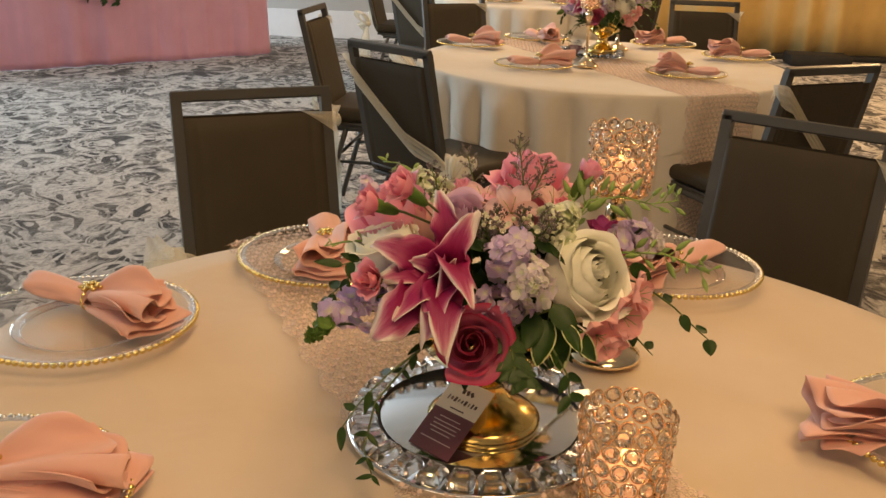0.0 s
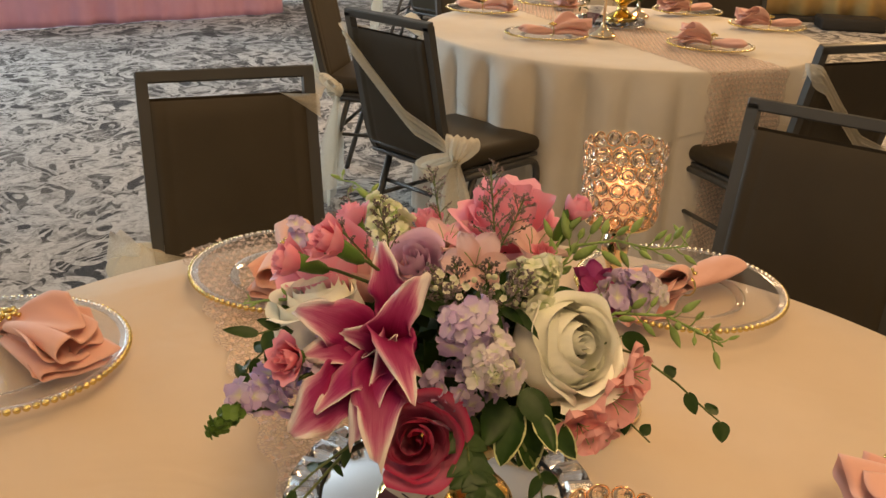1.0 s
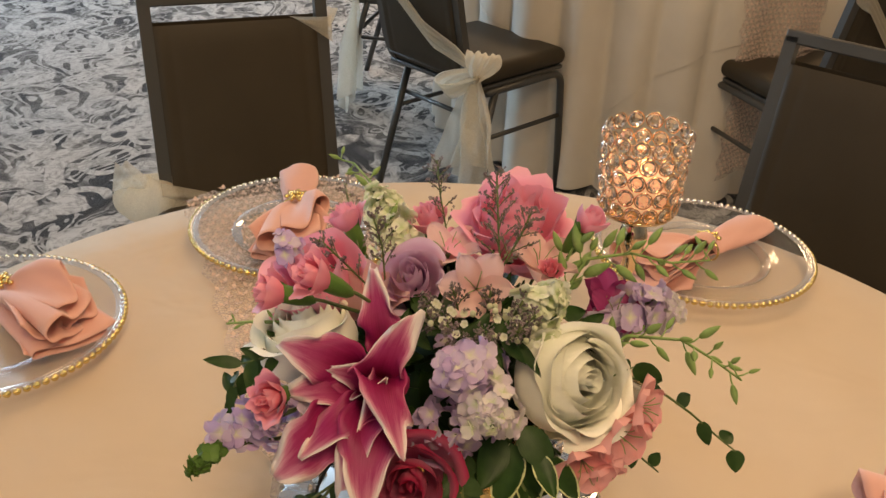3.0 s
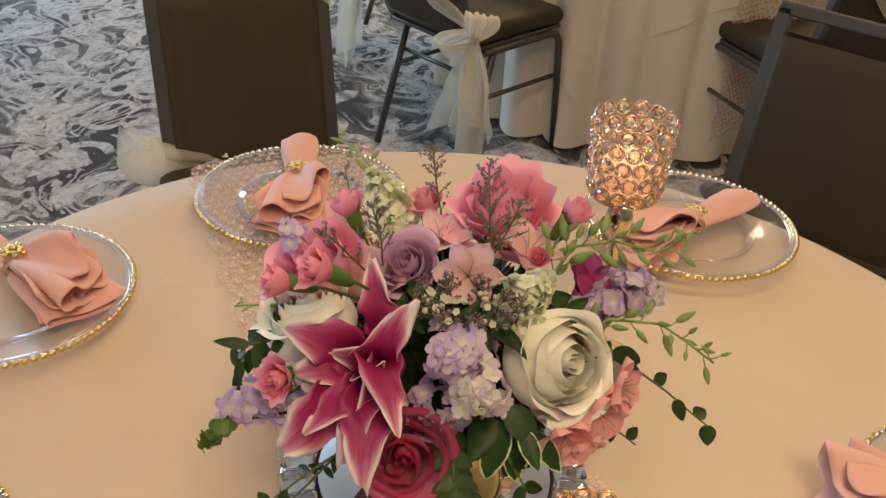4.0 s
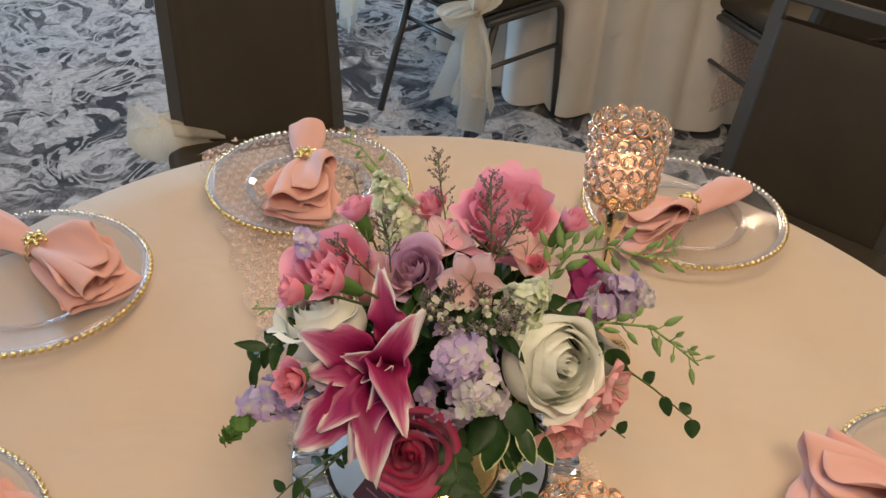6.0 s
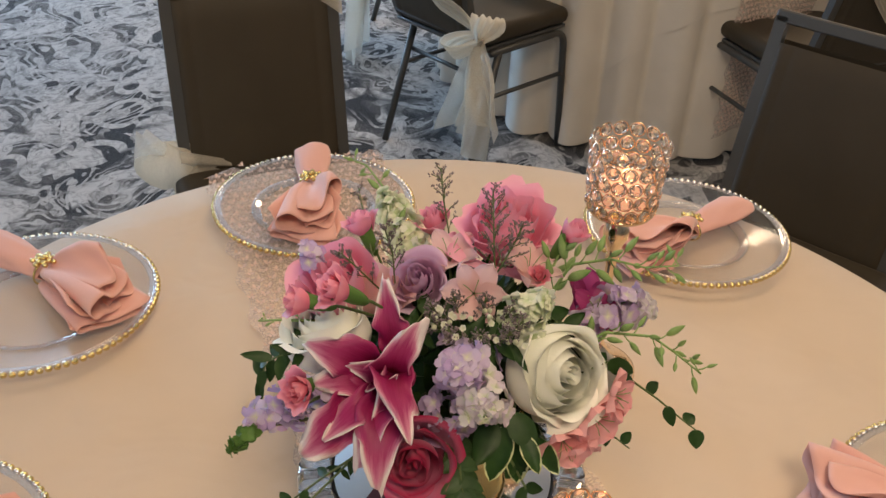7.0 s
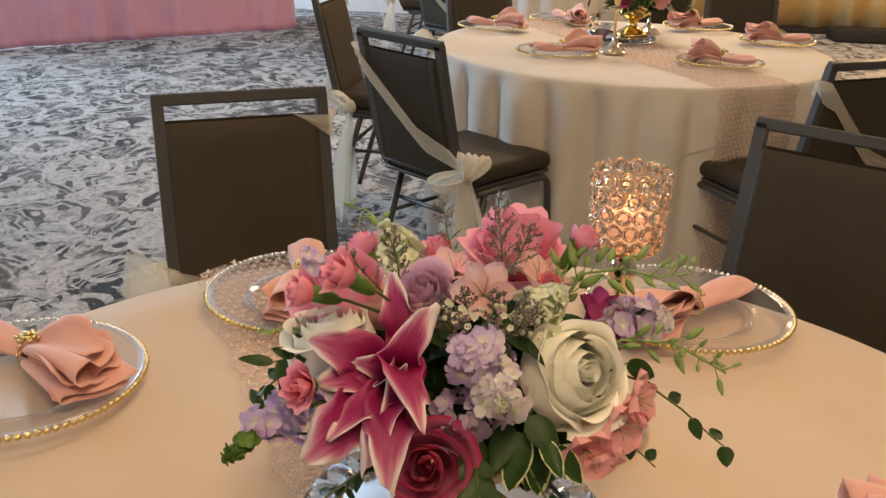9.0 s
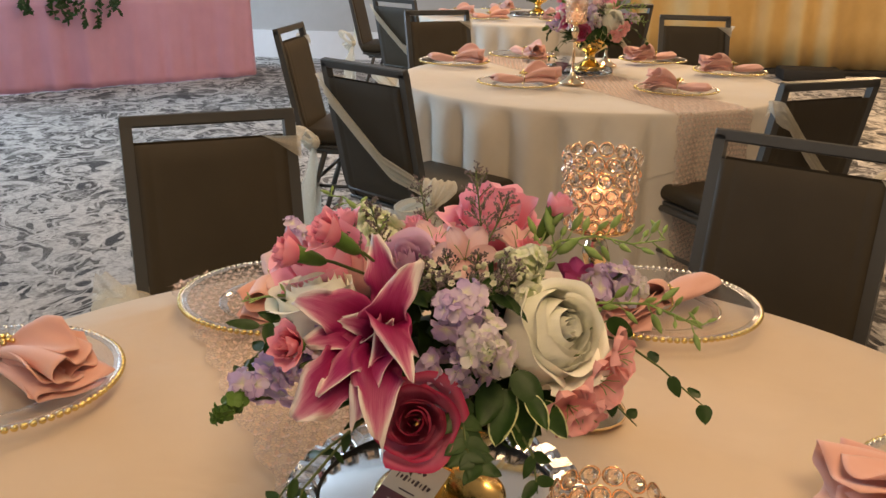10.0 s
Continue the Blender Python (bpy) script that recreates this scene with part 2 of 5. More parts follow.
BLOCK = Mat("crystal_block").base((0.97, 0.98, 1.0), 0.02, 0.0, Transmission_Weight=0.97, IOR=1.55)
WAX = glow("lit_wax", (1.0, 0.58, 0.42), 0.65)
FLAME = glow("flame", (1.0, 0.58, 0.28), 7.0)
WALL = fabric("grey_wall", (0.46, 0.45, 0.44), (0.43, 0.42, 0.41), 200, 0.8)
WHITE_BAND = fabric("white_band", (0.78, 0.78, 0.79), (0.74, 0.74, 0.75), 200, 0.5)
CEILING = fabric("ceiling_paint", (0.76, 0.75, 0.73), (0.73, 0.72, 0.70), 100, 0.9)
DARK = fabric("black_box", (0.010, 0.010, 0.010), (0.016, 0.016, 0.016), 100, 0.8, 0.0, 0.0)

M_WHITE = flower("white_rose_petal", (0.96, 0.96, 0.80), (0.98, 0.98, 0.89), 0.05, 0.5, 0.1, 0.7, 0.10, 0.0)
M_PINK = flower("pink_rose_petal", (0.92, 0.29, 0.44), (0.96, 0.46, 0.60), 0.05, 0.5, 0.15, 0.9, 0.28, 0.1)
M_PALE = flower("pale_pink_petal", (0.86, 0.54, 0.53), (0.90, 0.63, 0.62), 0.05)
M_LAV = flower("lavender_rose_petal", (0.68, 0.38, 0.58), (0.80, 0.57, 0.75), 0.06)
M_RED = flower("magenta_rose_petal", (0.74, 0.26, 0.40), (0.50, 0.015, 0.085), 0.06, 0.5, 0.62, 0.97, 0.3, 0.12)
M_MAG = flower("magenta_petal", (0.36, 0.025, 0.15), (0.55, 0.08, 0.27))
M_STOCK = flower("lilac_stock_petal", (0.84, 0.84, 0.62), (0.60, 0.43, 0.72), 0.06, 0.55, 0.08, 0.45, 0.3, 0.1, (0.80, 0.72, 0.82))
M_STOCKW = flower("pale_lilac_petal", (0.56, 0.64, 0.38), (0.72, 0.62, 0.74), 0.06, 0.55, 0.08, 0.5, 0.3, 0.1, (0.90, 0.89, 0.80))
M_GREENW = flower("green_white_petal", (0.50, 0.66, 0.30), (0.84, 0.87, 0.66), 0.1, 0.55, 0.1, 0.7, 0.3, 0.1, (0.92, 0.92, 0.84))
M_CARN = flower("coral_carnation_petal", (0.93, 0.22, 0.33), (0.96, 0.42, 0.51), 0.05, 0.5, 0.15, 0.9, 0.28, 0.1)
M_CORAL = flower("coral_alstroemeria_petal", (0.84, 0.34, 0.34), (0.92, 0.48, 0.49), 0.06, 0.5, 0.1, 0.7, 0.25, 0.2)
M_LEAF = leafy("dark_leaf", (0.015, 0.044, 0.011), (0.036, 0.084, 0.021))
M_CALYX = leafy("calyx_green", (0.07, 0.16, 0.035), (0.12, 0.24, 0.06), 0.45)
M_FRESH = leafy("fresh_green", (0.19, 0.34, 0.10), (0.38, 0.52, 0.22), 0.5)
M_EUC = leafy("grey_green_leaf", (0.028, 0.062, 0.022), (0.06, 0.115, 0.04))
M_VAR = leafy("variegated_leaf", (0.014, 0.048, 0.010), (0.032, 0.088, 0.018), 0.4, (0.62, 0.66, 0.36))
M_STEM = leafy("stem", (0.09, 0.14, 0.05), (0.16, 0.20, 0.08))
M_LIM = leafy("limonium_bract", (0.15, 0.12, 0.115), (0.36, 0.29, 0.31), 0.7)
M_WAXF = flower("wax_flower_petal", (0.70, 0.72, 0.52), (0.82, 0.82, 0.72))
M_CREAM = fabric("cream_card", (0.74, 0.66, 0.56), (0.70, 0.62, 0.52), 300, 0.5)
M_MAROON = fabric("maroon_card", (0.155, 0.035, 0.045), (0.14, 0.03, 0.04), 300, 0.4)
M_INK = fabric("dark_ink", (0.06, 0.03, 0.03), (0.07, 0.03, 0.03), 300, 0.6)
M_PALEINK = fabric("pale_ink", (0.55, 0.40, 0.38), (0.50, 0.36, 0.34), 300, 0.6)


def lily_material():
    k = Mat("lily_petal")
    sep = k.n.new("ShaderNodeSeparateXYZ")
    k.l.new(k.coord("UV"), sep.inputs[0])
    d = k.math("MULTIPLY", k.math("ABSOLUTE", k.math("SUBTRACT", sep.outputs["X"], 0.5)), 2.0)
    e = k.math("ADD", k.math("MULTIPLY", k.math("POWER", d, 2.2), k.math("MULTIPLY_ADD", sep.outputs["Y"], 0.50, 0.06)), k.math("MULTIPLY", k.math("POWER", sep.outputs["Y"], 2.6), 0.78))
    e = k.math("ADD", e, k.math("MULTIPLY", k.math("SUBTRACT", k.noise(k.coord("UV"), 6, 3), 0.5), 0.35))
    veins = k.n.new("ShaderNodeMapping")
    veins.inputs["Scale"].default_value = (26, 2.0, 1)
    k.l.new(k.coord("UV"), veins.inputs["Vector"])
    e = k.math("ADD", e, k.math("MULTIPLY", k.math("SUBTRACT", k.noise(veins.outputs[0], 1.0, 3), 0.5), 0.26))
    col = k.ramp(e, [(0.0, (0.20, 0.003, 0.040)), (0.28, (0.36, 0.010, 0.10)), (0.50, (0.45, 0.032, 0.155)), (0.70, (0.68, 0.23, 0.36)), (0.92, (0.93, 0.84, 0.82))])
    wv = k.n.new("ShaderNodeTexWave")
    wv.inputs["Scale"].default_value, wv.inputs["Distortion"].default_value = 6, 1
    k.l.new(k.coord("UV"), wv.inputs["Vector"])
    k.bump(wv.outputs["Fac"], 0.15, 0.001)
    k.base(col, 0.5)
    return k.translucent(col, 0.25)


M_LILY = lily_material()


# ---- mesh helpers ----
def thing(name, at=(0, 0, 0), turn=0.0, label="", category="", group=""):
    ob = new(name)
    ob.empty_display_size = 0.05
    ob.matrix_world = pose(*at, 0, 0, turn)
    return tagged(ob, label, category, group)


def mesh_of(name, bm, material, smooth=True):
    me = bpy.data.meshes.new(name)
    bm.to_mesh(me)
    bm.free()
    me.materials.append(material)
    if smooth:
        me.polygons.foreach_set("use_smooth", [True] * len(me.polygons))
    return me


def part(name, bm, material, parent=None, label="", smooth=True, at=None):
    """One mesh object from bm (or from a mesh that is shared), as a part of parent."""
    me = bm if isinstance(bm, bpy.types.Mesh) else mesh_of(name, bm, material, smooth)
    ob = new(name, me)
    ob.parent = parent
    if at is not None:
        ob.matrix_local = at
    return tagged(ob, label)


def thick(ob, d, offset=-1.0):
    mod = ob.modifiers.new("thickness", "SOLIDIFY")
    mod.thickness, mod.offset = d, offset
    return ob


def grid(bm, nu, nv, f, wrap=False):
    """A sheet of nu by nv faces through f(u, v), with uv."""
    uvl = bm.loops.layers.uv.verify()
    cols = nu if wrap else nu + 1
    vs = [[bm.verts.new(f(i / nu, j / nv)) for i in range(cols)] for j in range(nv + 1)]
    for j in range(nv):
        for i in range(nu):
            k = (i + 1) % cols
            face = bm.faces.new((vs[j][i], vs[j][k], vs[j + 1][k], vs[j + 1][i]))
            for loop, (a, b) in zip(face.loops, ((i, j), (i + 1, j), (i + 1, j + 1), (i, j + 1))):
                loop[uvl].uv = (a / nu, b / nv)
    return bm


def lathe(bm, profile, n=32):
    def f(u, v):
        r, z = profile[round(v * (len(profile) - 1))]
        return Vector((r * math.cos(2 * math.pi * u), r * math.sin(2 * math.pi * u), z))
    return grid(bm, n, len(profile) - 1, f, True)


def tube(bm, pts, radius, n=8, caps=True):
    """A swept tube through pts; radius a number or a function of 0..1."""
    pts = [Vector(p) for p in pts]
    rings, side = [], None
    for i, p in enumerate(pts):
        d = (pts[min(i + 1, len(pts) - 1)] - pts[max(i - 1, 0)]).normalized()
        if side is None:
            side = d.orthogonal().normalized()
        side = (side - d * side.dot(d)).normalized()
        up = d.cross(side)
        r = radius(i / (len(pts) - 1)) if callable(radius) else radius
        rings.append([bm.verts.new(p + (side * math.cos(a) + up * math.sin(a)) * r) for a in (2 * math.pi * k / n for k in range(n))])
    for a, b in zip(rings, rings[1:]):
        for k in range(n):
            bm.faces.new((a[k], a[(k + 1) % n], b[(k + 1) % n], b[k]))
    if caps:
        bm.faces.new(rings[0][::-1])
        bm.faces.new(rings[-1])
    return bm


def bend(pts, r, n=5):
    """A polyline with its inner corners rounded to radius r."""
    pts = [Vector(p) for p in pts]
    out = [pts[0]]
    for a, b, c in zip(pts, pts[1:], pts[2:]):
        p, q = b + (a - b).normalized() * r, b + (c - b).normalized() * r
        out += [p.lerp(b, s).lerp(b.lerp(q, s), s) for s in (k / n for k in range(n + 1))]
    return out + [pts[-1]]


def box(bm, sx, sy, sz, m=Matrix(), bevel=0.0, seg=2):
    made = bmesh.ops.create_cube(bm, size=1, matrix=m @ Matrix.Diagonal((sx, sy, sz, 1)))
    if bevel:
        edges = list({e for v in made["verts"] for e in v.link_edges})
        bmesh.ops.bevel(bm, geom=edges, offset=bevel, segments=seg, profile=0.5, affect="EDGES")
    return bm


def ball(bm, at, r, squash=1.0, u=8, v=6):
    bmesh.ops.create_uvsphere(bm, u_segments=u, v_segments=v, radius=r, matrix=Matrix.Translation(at) @ Matrix.Diagonal((1, 1, squash, 1)))
    return bm


def axis(at, d, spin=0.0):
    """A frame at a point with its z along d."""
    return Matrix.Translation(at) @ Vector(d).to_track_quat("Z", "Y").to_matrix().to_4x4() @ Matrix.Rotation(spin, 4, "Z")


def aim(at, d, n):
    """A frame at a point with y along d and z near n."""
    y = Vector(d).normalized()
    x = y.cross(Vector(n)).normalized()
    z = x.cross(y)
    return Matrix.Translation(at) @ Matrix((x, y, z)).transposed().to_4x4()


def petal(bm, m, length, width, cup=0.25, curl=0.2, ruffle=0.0, point=0.0, nu=4, nv=5, ph=0.0):
    """A petal or leaf from the origin along y, its face to z. point 0: round tip; 1: pointed."""
    def f(u, v):
        s = 2 * u - 1
        w = math.sin(math.pi * min(1, 0.06 + 0.94 * v) ** 0.62)
        wr = max(0.0, 1 - (2 * max(0.0, v - 0.5)) ** 2.6) ** 0.5 * min(1, (v / 0.5) ** 0.7 + 0.12)
        w = (wr * (1 - point) + w * point) * width / 2
        z = cup * width * s * s * (0.3 + v) + curl * length * v * v
        z += ruffle * length * math.sin(s * 5 + ph) * abs(s) * v + ruffle * length * 0.6 * math.sin(s * 9 + ph * 2) * v ** 3
        return m @ Vector((s * w, v * length, z))
    return grid(bm, nu, nv, f)


RNG = random.Random(7)


def rnd(a, b):
    return RNG.uniform(a, b)


# ---- the room ----
def slab(name, sx, sy, sz, at, material, label):
    bm = box(bmesh.new(), sx, sy, sz)
    ob = part(name, bm, material, smooth=False)
    ob.matrix_world = pose(*at)
    return tagged(ob, label, name.split("_")[0], kind="structure")


slab("floor", 14.4, 16.4, 0.1, (0.0, 3.8, -0.05), CARPET, "charcoal and pale grey paisley ballroom carpet")
slab("ceiling", 14.4, 16.4, 0.1, (0.0, 3.8, 3.45), CEILING, "plain pale grey ballroom ceiling")
slab("wall_north", 14.4, 0.15, 3.4, (0.0, 10.965, 1.7), WALL, "plain grey painted ballroom wall")
slab("wall_south", 14.4, 0.15, 3.4, (0.0, -4.075, 1.7), WALL, "plain grey painted ballroom wall")
slab("wall_east", 0.15, 15.3, 3.4, (6.6, 3.65, 1.7), WALL, "plain grey painted ballroom wall")
slab("wall_west", 0.15, 15.3, 3.4, (-6.95, 3.65, 1.7), WALL, "plain grey painted ballroom wall")
# White band, 0.3 m tall, along the foot of the north wall.
slab("baseboard", 8.6, 0.03, 0.30, (-2.5, 10.873, 0.15), WHITE_BAND, "white band 0.3 m tall along the foot of the wall")


def curtain(x0, x1, y):
    bm = bmesh.new()
    n = 260

    def f(u, v):
        x = x0 + (x1 - x0) * u
        fold = math.sin(u * 62 + 2.6 * math.sin(u * 17)) * 0.045 + math.sin(u * 23 + 1) * 0.05 + math.sin(u * 140) * 0.008
        return Vector((x + 0.01 * math.sin(u * 60), y + fold * (0.75 + 0.25 * (1 - v)), 0.055 + 3.2 * v))
    grid(bm, n, 8, f)
    ob = thick(part("curtain", bm, CURTAIN), 0.004)
    tagged(ob, "floor-length pleated gold curtain along the wall", "curtain")
    bm = box(bmesh.new(), x1 - x0, 0.30, 0.05, pose((x0 + x1) / 2, y + 0.05, 0.026), 0.01)
    tagged(part("curtain_base", bm, DARK), "low black base strip under the gold curtain", "base strip", kind="structure")


curtain(1.6, 6.4, 10.72)
bm = box(bmesh.new(), 0.62, 0.36, 0.12, pose(0, 0, 0.06), 0.02)
crate = tagged(part("equipment_case", bm, DARK), "low black case on the carpet before the curtain", "case")
crate.matrix_world = pose(3.42, 10.25, 0.002, 0, 0, -4)


# ---- tables ----
TOP = 0.765


def cloth_folds(theta, phase):
    ridge = abs(math.sin(theta * 15 + phase + 0.8 * math.sin(theta * 2) + 0.5 * math.sin(theta * 5 + phase))) ** 0.8
    return (1.0 + 0.45 * math.sin(theta * 3 + phase)) * (ridge - 0.6) + 0.25 * math.sin(theta * 9 + phase) + 0.12 * math.sin(theta * 29 + phase * 3)


def drape(radius, drop, phase, amp=0.062, lift=0.0, nu=360, nv=22):
    """A cloth that lies on a round top and hangs; drop: hang by angle."""
    bm = bmesh.new()

    def f(u, v):
        th = 2 * math.pi * u
        hang = drop(th)
        if v <= 0.4:
            r, z = radius * v / 0.4, 0.0
        else:
            s = (v - 0.4) / 0.6
            path = s ** 1.5 * hang
            e = 0.012
            if path < e * 1.57:
                a = path / e
                r, z = radius + e * math.sin(a), -e * (1 - math.cos(a))
            else:
                z = -e - (path - e * 1.57)
                k = min(1, -z / 0.09)
                r = radius + e + amp * k * (0.12 + cloth_folds(th, phase)) * (0.6 + 0.4 * min(1, -z / 0.7))
        return Vector((r * math.cos(th), r * math.sin(th), z + lift))
    return grid(bm, nu, nv, f, True)


def legs_of_table(parent, r):
    for k in range(4):
        a = math.pi / 4 + k * math.pi / 2
        bm = tube(bmesh.new(), bend([(0.2 * math.cos(a), 0.2 * math.sin(a), TOP - 0.04), (r * math.cos(a), r * math.sin(a), TOP - 0.06), (r * math.cos(a) * 1.08, r * math.sin(a) * 1.08, 0.0)], 0.05), 0.014)
        part("leg", bm, FRAME, parent)


def round_table(at, radius, phase, overlay_turn=None, cloth=IVORY, label="round banquet table under a floor-length champagne cloth"):
    table = thing("round_table", (*at, 0), 0, label, "table", "round banquet tables")
    part("tabletop", lathe(bmesh.new(), [(0.001, TOP - 0.028), (radius - 0.012, TOP - 0.028), (radius - 0.006, TOP - 0.018), (radius - 0.006, TOP - 0.010), (0.001, TOP - 0.010)], 64), DARK, table)
    legs_of_table(table, radius * 0.62)
    spread = thing("tablecloth", (*at, TOP - 0.006), 0, "floor-length champagne or white tablecloth on a round table", "tablecloth", "tablecloths")
    part("cloth", drape(radius, lambda th: TOP - 0.012, phase), cloth, spread)

    def hem(parent, r, drop, lift):
        edge = drape(r, drop, phase, 0.062 if lift == 0 else 0.063, lift, 360, 22)
        edge.verts.ensure_lookup_table()
        rim = [v.co.copy() + Vector((0, 0, 0.003)) for v in edge.verts[-360:]]
        edge.free()
        part("hem", tube(bmesh.new(), rim + rim[:1], 0.0008, 5, False), WHITE_LINEN if lift else cloth, parent)
    hem(spread, radius, lambda th: TOP - 0.012, 0.0)
    if overlay_turn is not None:
        half = 0.97

        def hang(th):
            a = th - overlay_turn
            return half / max(abs(math.cos(a)), abs(math.sin(a))) - radius
        over = thing("table_overlay", (*at, TOP - 0.002), 0, "white square overlay cloth with corners hanging over a tablecloth", "tablecloth", "overlay cloths")
        part("cloth", drape(radius + 0.0035, hang, phase, 0.063, 0.003, 360, 22), WHITE_LINEN, over)
        hem(over, radius + 0.0035, hang, 0.003)
    return table


MAIN, FAR, THIRD = (0.125, 1.157), (0.555, 4.285), (0.37, 7.60)
round_table(MAIN, 0.738, 0.3)
round_table(FAR, 0.785, 1.9, radians(-62), WHITE_LINEN, "round banquet table under white layered cloths")
round_table(THIRD, 0.785, 4.4, radians(-70), WHITE_LINEN, "round banquet table under white layered cloths")


# ---- banquet chairs ----
def chair_master():
    """Local frame: seat faces -y, the back leans to +y."""
    chair = thing("banquet_chair", (0, 0, 0), 0, "grey metal banquet chair with dark brown vinyl seat and back", "chair", "banquet chairs")
    w = 0.179

    def back_y(z):
        return 0.175 + (z - 0.45) * 0.235
    bm = box(bmesh.new(), 0.42, 0.43, 0.065, pose(0, -0.035, 0.497), 0.026, 4)
    for v in bm.verts:
        if v.co.z > 0.50:
            v.co.z += 0.014 * max(0, 1 - (v.co.x / 0.23) ** 2) * max(0, 1 - ((v.co.y + 0.035) / 0.24) ** 2)
            v.co.z -= 0.012 * max(0, (-v.co.y - 0.15) / 0.1)
    part("seat", bm, VINYL, chair)
    part("seat_pan", box(bmesh.new(), 0.40, 0.41, 0.014, pose(0, -0.035, 0.456), 0.004), FRAME, chair)
    # padded back panel, with a seam set in from each side
    bm = bmesh.new()
    z0, z1 = 0.50, 0.882

    def panel(front):
        def f(u, v):
            x, z = (u - 0.5) * 2 * (w - 0.0128), z0 + (z1 - z0) * v
            edge = min(1, (w - 0.0128 - abs(x)) / 0.010 + 0.3, (z1 - z) / 0.014 + 0.3, (z - z0) / 0.014 + 0.3)
            seam = 0.0012 if abs(abs(x) - (w - 0.042)) < 0.006 else 0
            return Vector((x, back_y(z) + front * (0.006 + 0.014 * math.sqrt(max(0, edge)) - seam), z))
        return f
    grid(bm, 48, 16, panel(-1))
    grid(bm, 48, 16, panel(1))
    bmesh.ops.reverse_faces(bm, faces=[f for f in bm.faces if f.calc_center_median().y > back_y(f.calc_center_median().z)])
    part("backrest", bm, VINYL, chair)
    # back frame: rectangular tube, an open slot above the panel
    bm = bmesh.new()
    top = 0.94
    for s in (-1, 1):
        pts = [(s * w, back_y(top - 0.012), top - 0.012), (s * w, back_y(0.53), 0.53), (s * w, back_y(0.47) - 0.02, 0.46), (s * w, 0.10, 0.445)]
        path = bend(pts, 0.04)
        rings = []
        for i, p in enumerate(path):
            d = (path[min(i + 1, len(path) - 1)] - path[max(i - 1, 0)]).normalized()
            n = Vector((1, 0, 0)).cross(d).normalized()
            rings.append([bm.verts.new(p + Vector((a * 0.0125, 0, 0)) + n * b * 0.012) for a, b in ((-1, -1), (1, -1), (1, 1), (-1, 1))])
        for a, b in zip(rings, rings[1:]):
            for k in range(4):
                bm.faces.new((a[k], a[(k + 1) % 4], b[(k + 1) % 4], b[k]))
        bm.faces.new(rings[-1])
    tilt = math.degrees(math.atan(0.235))
    box(bm, 2 * w + 0.025, 0.024, 0.026, pose(0, back_y(top - 0.012), top - 0.012, -tilt), 0.003, 1)
    bmesh.ops.recalc_face_normals(bm, faces=bm.faces)
    part("back_frame", bm, FRAME, chair, smooth=False)
    part("crossbar", tube(bmesh.new(), [(-w, back_y(0.495), 0.495), (w, back_y(0.495), 0.495)], 0.009), FRAME, chair)
    for s in (-1, 1):
        x = s * 0.2
        part("leg", tube(bmesh.new(), bend([(x, 0.12, 0.438), (x, -0.235, 0.438), (x * 1.03, -0.265, 0.0)], 0.05), 0.0125), FRAME, chair)
        part("leg", tube(bmesh.new(), [(x, 0.08, 0.438), (x * 1.06, 0.205, 0.0)], 0.0125), FRAME, chair)
        part("stretcher", tube(bmesh.new(), [(x, 0.115, 0.285), (x * 1.01, -0.245, 0.285)], 0.008), FRAME, chair)
    part("stretcher", tube(bmesh.new(), [(-0.2, 0.10, 0.33), (0.2, 0.10, 0.33)], 0.008), FRAME, chair)
    return chair


